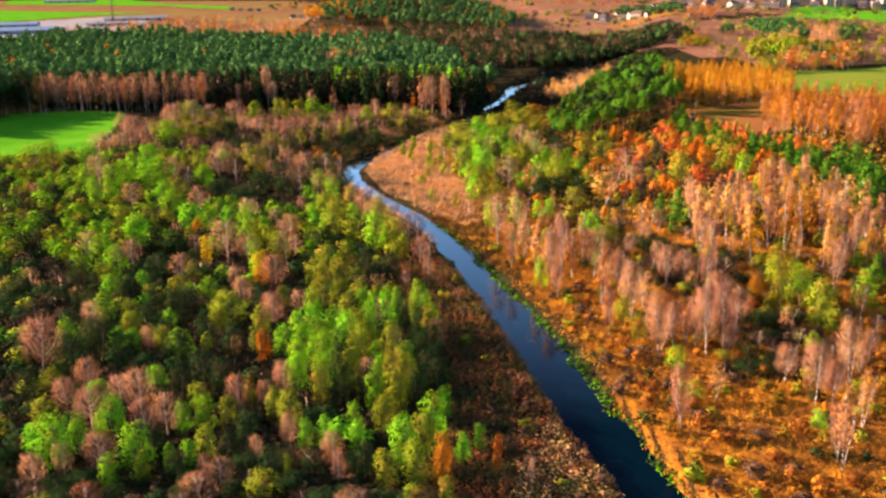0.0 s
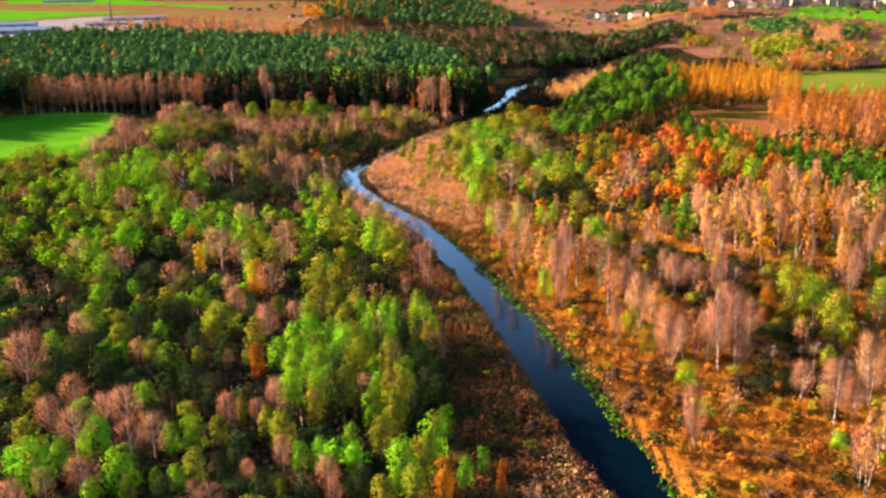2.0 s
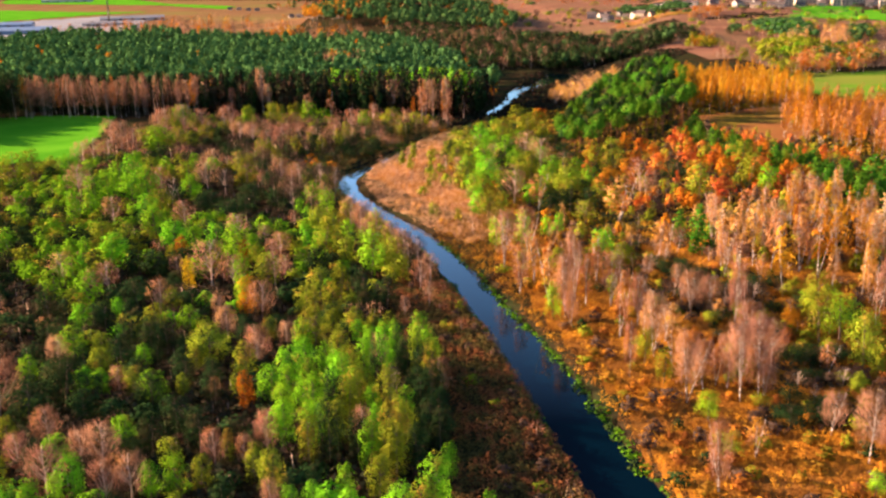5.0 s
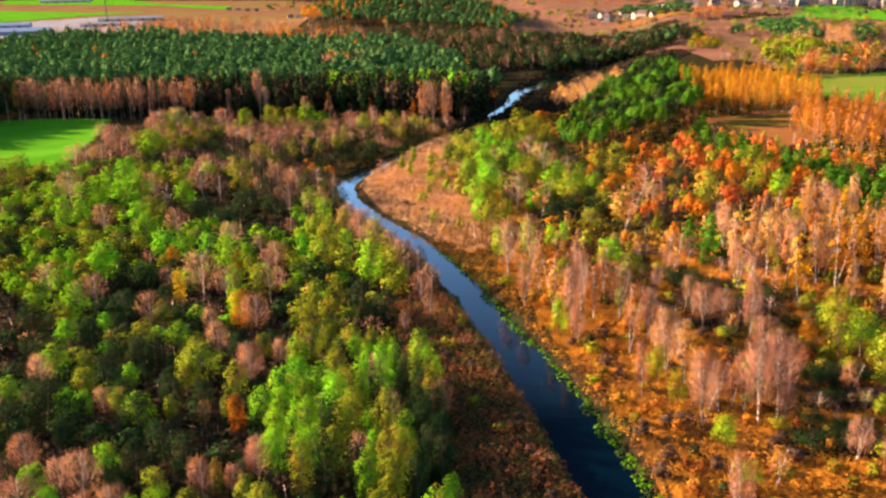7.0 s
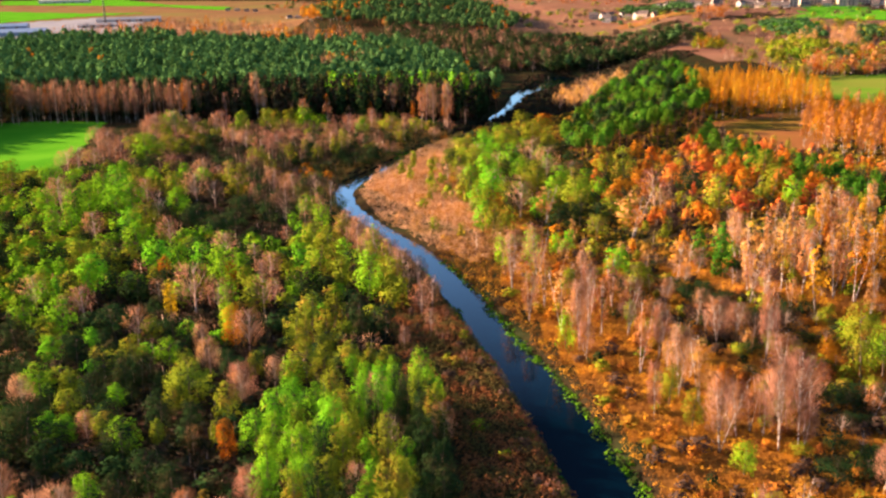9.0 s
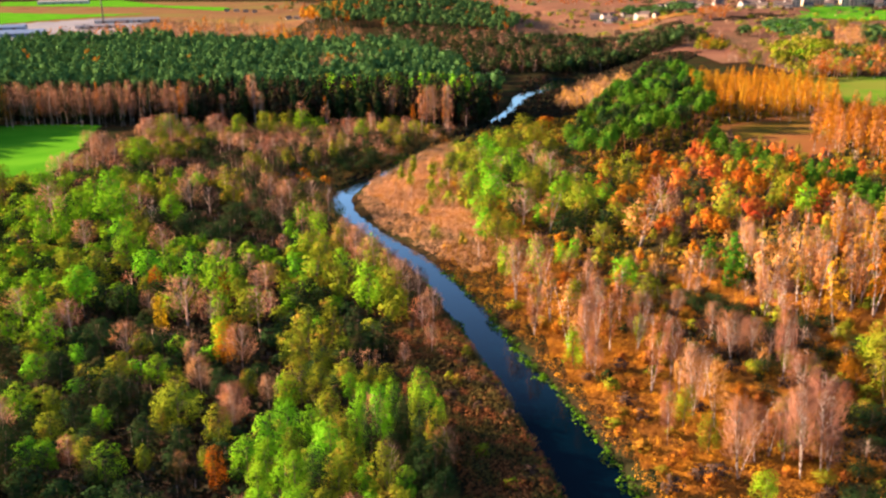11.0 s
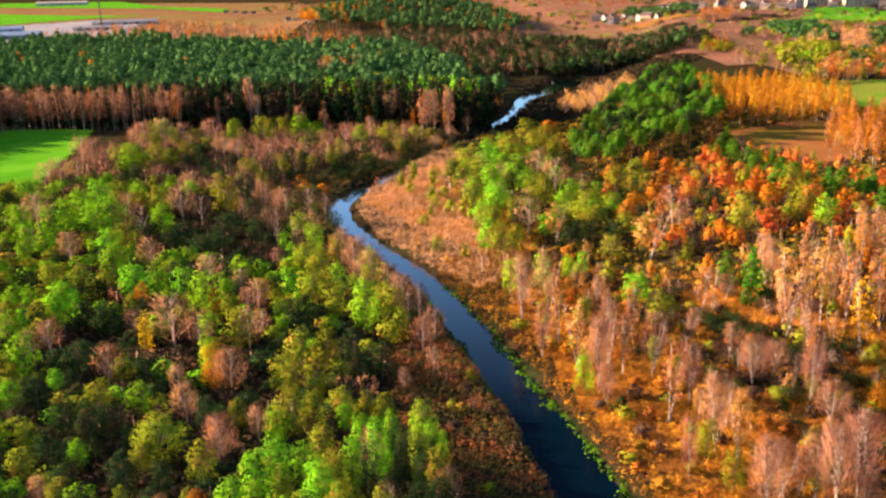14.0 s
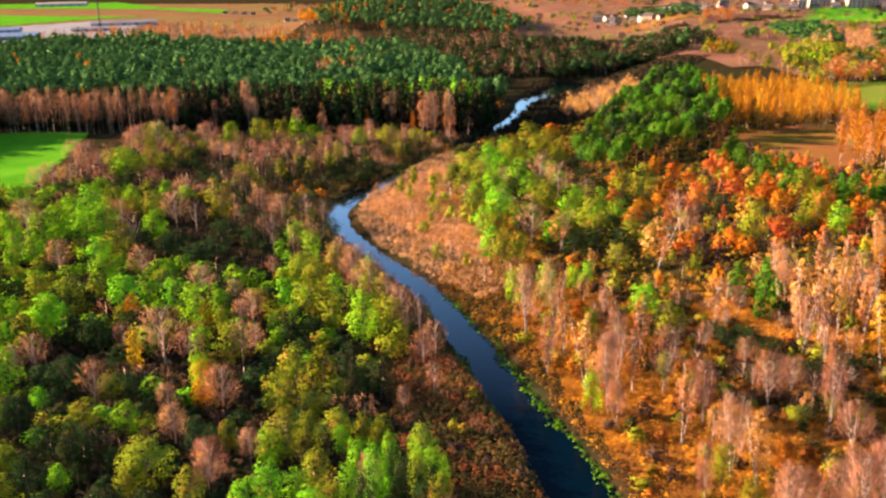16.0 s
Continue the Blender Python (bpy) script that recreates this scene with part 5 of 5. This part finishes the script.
tufts("reeds", [(30.7, 76.2), (26.4, 110.8), (20.3, 137.5), (14.2, 161.5), (8.2, 180.2), (0.1, 201.6), (-5.9, 217.6), (-15.9, 237.6), (-25.5, 230.5), (-13.5, 203.8), (-7.2, 166.3), (-2, 158.5), (1.5, 143.9), (1, 117.1), (-6, 96.9), (-8, 75.5)],
      0.95, 31, "reed", 1.53, 0.8, "bed of brown dry reeds and low shrubs beside the river", 20, 1.0, 0.22)
tufts("reeds", [(-21.7, 237.4), (-41.8, 284.2), (-53.7, 304), (-62, 338), (-43, 369), (-23.9, 398), (1.4, 418), (7.5, 407), (-11.7, 370), (-19.2, 345), (-32.5, 315), (-30.1, 284.7), (-14.2, 255.3)],
      1.46, 32, "reed", 1.8, 1.2, "brown marsh reeds round the river bend", 14, 1.0, 0.24)
# shade of the tall belt, painted in by dark-leaved and dark-twigged trees
wood("marsh_thicket", [(-27.6, 244), (-43.6, 278.7), (-53.6, 300), (-54.1, 333), (-37, 356), (-33.5, 383), (-62.5, 368), (-76.4, 331), (-63.3, 299.7), (-46.3, 265)], 3.9, 28, {B: 0.42, T: 0.16, D: 0.36, O: 0.06}, (5, 10.5), (1.6, 2.7), "brown thicket on the marsh, its shade put in as dark trees")
wood("bank_thicket", [(-4, 247), (6, 236), (18, 246), (10, 286), (2, 320), (2, 352), (-8, 360), (-16, 338), (-22, 322), (-23, 304), (-15, 276)], 4.4, 53,
     {T: 0.42, ("birch_bare", "twig"): 0.12, ("birch", "pale"): 0.12, O: 0.14, ("shrub", "olive"): 0.2}, (2.4, 6.5), (1.2, 2.2), "pinkish and olive shrubs among pale grass", keep=0.5)
# shade on the left bank comes from the dark colours in this mix
wood("bank_thicket", [(-12, 198), (-4, 205), (-9, 234), (-22, 256), (-35, 288), (-38, 312), (-52, 312), (-47, 280), (-31, 245), (-20, 212)], 4.2, 54,
     {O: 0.26, T: 0.24, B: 0.24, D: 0.26}, (3.5, 8), (1.6, 2.6), "olive and brown trees on the reedy bank", keep=0.8)
tufts("reeds", [(8.4, 100.6), (11.9, 112.0), (15.9, 119.0), (19.6, 113.1), (23.4, 99.8)], 0.95, 72, "straw", 1.5, 0.8, "pale pinkish reeds along the water's edge", 12, 0.6, 0.2)
tufts("marsh_grass", [(-44.3, 368.7), (-44.3, 384.1), (-31.8, 384.0), (-18.1, 380.5), (-17.7, 371.1), (-30.3, 367.0)], 1.2, 69, "straw", 0.8, 1.0, "pale yellow marsh grass behind the river bend", 10, 1.0, 0.3)
tufts("water_weed", [(-26.3, 365.8), (-25.2, 373.7), (-20.8, 374.0), (-12.8, 375.5), (-11.6, 368.9), (-18.3, 362.6)], 1.0, 70, "weed", 0.5, 1.0, "bright green weed choking the narrow channel", 9, 1.0, 0.35, category="water plant")
tufts("water_weed", [(0.4, 383.7), (1.6, 402.8), (4.8, 402.4), (3.8, 381.6)], 1.0, 71, "weed", 0.5, 1.0, "bright green weed choking the narrow channel", 9, 1.0, 0.35, category="water plant")
tufts("dry_grass", [(5.6, 231.6), (19.1, 245.6), (8.8, 293), (0.6, 320), (1.2, 355), (9.8, 380), (1.7, 399), (-11.8, 373), (-17.3, 348), (-24.8, 326), (-26.5, 304), (-18.3, 274.2), (-4.3, 247.5)],
      1.23, 33, "straw", 1.17, 1.0, "pale pinkish straw grass on the inside of the bend", 24, 1.0, 0.14)
DARK_A = [(51.6, 147.8), (57.1, 162.5), (68.5, 162.3), (63.3, 146.8)]
DARK_B = [(45.2, 135.2), (49.1, 143.5), (66.1, 141.8), (63.1, 133.6)]
DARK_C = [(41.1, 186.5), (47.6, 205.6), (66.6, 191.0), (61.8, 175.7), (47.3, 177.9)]
# darker undergrowth takes the sedge's place inside these outlines
for seed, dark_outline in ((75, DARK_A), (76, DARK_B), (77, DARK_C)):
    tufts("undergrowth", dark_outline, 1.5, seed, "brush", 1.3, 1.3, "dark brown undergrowth in a patch of the meadow", 14, 0.95, 0.22)
tufts("sedge", [(26.8, 76.1), (116.4, 78), (125.9, 167.4), (76.2, 220.3), (36.8, 239.4), (20.9, 259.3), (-0.5, 253.1), (-4.2, 239.4), (9.8, 204.6), (20, 167.1), (26.1, 137.6)], 1.06, 34, "sedge", 1.05, 0.75,
      "golden and rusty sedge tussocks on the wet meadow", 18, 0.86, 0.19, where=lambda x, y: ~(inside(DARK_A, x, y) | inside(DARK_B, x, y) | inside(DARK_C, x, y)))
tufts("water_weed", [(14.2, 75.9), (57.8, 76.8), (37.4, 178.4), (17.3, 232), (2.6, 238.2), (-9.9, 231), (3.4, 177.4)], 0.7, 35, "weed", 0.35, 0.8, "bright green floating weed along the bank", 7, 0.75, 0.3,
      lambda x, y: (river_distance(x, y) < 0.7) & (river_distance(x, y) > np.where(river_side(x, y) > 0, -0.75, 0.0) + 1.1 * np.sin(y * 0.23 + 0.8 * np.sin(y * 0.61)) * np.sin(y * 0.11 + 1)), "water plant")


# ---- buildings, town and mast far off ----
def part(name, bm, material, parent, label=""):
    me = bpy.data.meshes.new(name)
    bm.to_mesh(me)
    bm.free()
    me.materials.append(material)
    ob = new(name, me)
    ob.parent = parent
    if label:
        ob["label"] = label
    return ob


def box(cx, cy, z0, sx, sy, sz, bevel=0.0):
    bm = bmesh.new()
    bmesh.ops.create_cube(bm, size=1, matrix=Matrix.Translation((cx, cy, z0 + sz / 2)) @ Matrix.Diagonal((sx, sy, sz, 1)))
    if bevel:
        bmesh.ops.bevel(bm, geom=bm.edges[:], offset=bevel, segments=1, affect="EDGES")
    return bm


def gable(sx, sy, z0, rise, over=0.5):
    bm = bmesh.new()
    x, y = sx / 2 + over, sy / 2 + over
    ring = [(-y, 0), (0, rise), (y, 0), (y, -0.3), (0, rise - 0.3), (-y, -0.3)]
    ends = [[bm.verts.new((s * x, a, z0 + b)) for a, b in ring] for s in (-1, 1)]
    for k in range(6):
        bm.faces.new((ends[0][k], ends[0][(k + 1) % 6], ends[1][(k + 1) % 6], ends[1][k]))
    for e in ends:
        bm.faces.new((e[0], e[1], e[4], e[5]))
        bm.faces.new((e[1], e[2], e[3], e[4]))
    bmesh.ops.recalc_face_normals(bm, faces=bm.faces[:])
    return bm


def at_ground(name, x, y, turn, label, category, group=""):
    root = new(name)
    root.matrix_basis = pose(x, y, float(height(np.array(x), np.array(y))) + 0.5, 0, 0, turn)
    return tagged(root, label, category, group)


def house(x, y, turn, sx, sy, tall, wall, label, group):
    h = at_ground("house", x, y, turn, label, "house", group)
    bm = bmesh.new()
    ring = ((-sy / 2, -0.8), (sy / 2, -0.8), (sy / 2, tall), (0, tall + sy * 0.38), (-sy / 2, tall))
    ends = [[bm.verts.new((s * sx / 2, a, b)) for a, b in ring] for s in (-1, 1)]
    for k in range(5):
        bm.faces.new((ends[0][k], ends[0][(k + 1) % 5], ends[1][(k + 1) % 5], ends[1][k]))
    bm.faces.new(ends[0])
    bm.faces.new(ends[1])
    bmesh.ops.recalc_face_normals(bm, faces=bm.faces[:])
    part("wall", bm, wall, h)
    roof = part("roof", gable(sx, sy, tall, sy * 0.42), ROOF_DARK, h)
    part("chimney", box(sx * 0.2, 0.3, tall + sy * 0.2, 0.9, 0.9, sy * 0.35), BARK_PINE, roof)
    for k in (-0.3, 0.0, 0.3):
        part("window", box(k * sx, -sy / 2 - 0.02, 1.0, 1.4, 0.12, 1.4), GLASS_DARK, h)


HAMLET = [(-401, 1776, 10), (-380, 1758, -8), (-356, 1727, 5), (-338, 1714, 15), (-226.8, 1408, 20), (-212.3, 1395, -15), (-203.1, 1435, 5),
          (231.7, 1057, 20), (250, 1099, 8), (270.2, 1091, 30)]
for x, y, turn in HAMLET:
    house(x, y, turn, 8, 6, 2.6, CREAM_WALL, "pale rendered house with a dark pitched roof", "farmhouses among the fields")
r = np.random.default_rng(44)
for k in range(90):
    x = r.uniform(170, 640)
    y = 1075 + r.uniform(0, 130)
    house(x, y, r.uniform(-40, 40), r.uniform(7, 11), r.uniform(6, 8), r.uniform(3, 6), WHITE_WALL if r.random() < 0.7 else CREAM_WALL,
          "pale house at the edge of the town", "houses of the town")


def apartment_block(x, y, turn, wide, storeys):
    b = at_ground("apartment_building", x, y, turn, "cream panel apartment block with rows of windows", "building", "apartment blocks of the town")
    tall = storeys * 2.9
    part("wall", box(0, 0, -1, wide, 12, tall + 1), CREAM_WALL, b)
    roof = part("roof", box(0, 0, tall, wide + 0.5, 12.5, 0.7), WHITE_WALL, b)
    part("vent", box(wide * 0.2, 0, tall + 0.7, 3, 3, 2), CREAM_WALL, roof)
    pane = None
    for s in range(storeys):
        for c in range(int(wide / 4)):
            spot = Vector((-wide / 2 + 2 + c * 4, -6.03, 0.9 + s * 2.9))
            if pane is None:
                pane = part("window", box(0, 0, 0, 1.9, 0.14, 1.5), GLASS_DARK, b)
                pane.location = spot
            else:
                w = new("window", pane.data)
                w.parent, w.location = b, spot


for k in range(11):
    apartment_block(392 + k * 17, 1085 - k * 2 + (k % 3) * 14, -18 + (k % 2) * 9, 9 + (k % 3) * 2, 3 + k % 2)


def shed(x, y, turn, sx, sy, tall, wall, roof_mat, label):
    s = at_ground("works_building", x, y, turn, label, "building")
    part("wall", box(0, 0, -1, sx, sy, tall + 1, 0.1), wall, s)
    part("roof", gable(sx, sy, tall, sy * 0.12), roof_mat, s)
    for k in range(5):
        part("door", box((k - 2) * sx / 5.5, -sy / 2 - 0.05, -0.3, 4.5, 0.2, 4), ROOF_DARK, s)


shed(-512, 1095, 14, 110, 30, 4.5, BLUE_METAL, BLUE_METAL, "long blue metal works hall in a paved yard")
shed(-584, 1234, 16, 90, 26, 4.5, BLUE_METAL, BLUE_METAL, "low blue metal works hall in a paved yard")
shed(-446, 1251, 18, 60, 22, 3.5, WHITE_WALL, GREY_YARD, "pale works hall with a grey roof")
shed(-461, 1400, 20, 90, 26, 4.5, WHITE_WALL, GREY_YARD, "long pale works hall with a grey roof")
shed(-1031, 2594, 10, 130, 26, 8, WHITE_WALL, WHITE_WALL, "long white farm hall among the fields")
shed(-949, 1784, 10, 30, 14, 6, WHITE_WALL, WHITE_WALL, "small white barn among the fields")


def lattice_mast(x, y, tall):
    m = at_ground("mast", x, y, 12, "tall thin steel lattice mast beyond the forest", "mast")
    legs = [(-1.1, -1.1), (1.1, -1.1), (1.1, 1.1), (-1.1, 1.1)]
    def bar(a, b, w, name):
        v, f = tube([a, b], (w, w * 0.8), 4)
        mesh_object(name, v, f, [STEEL], m)
    for lx, ly in legs:
        bar((lx, ly, -1), (lx * 0.45, ly * 0.45, tall), 0.45, "leg")
    levels = 9
    for k in range(levels):
        za, zb = tall * k / levels, tall * (k + 1) / levels
        for i in range(4):
            a, b = legs[i], legs[(i + 1) % 4]
            sa, sb = 1 - 0.55 * za / tall, 1 - 0.55 * zb / tall
            bar((a[0] * sa, a[1] * sa, za), (b[0] * sb, b[1] * sb, zb), 0.14, "brace")


lattice_mast(-486, 1374, 38)
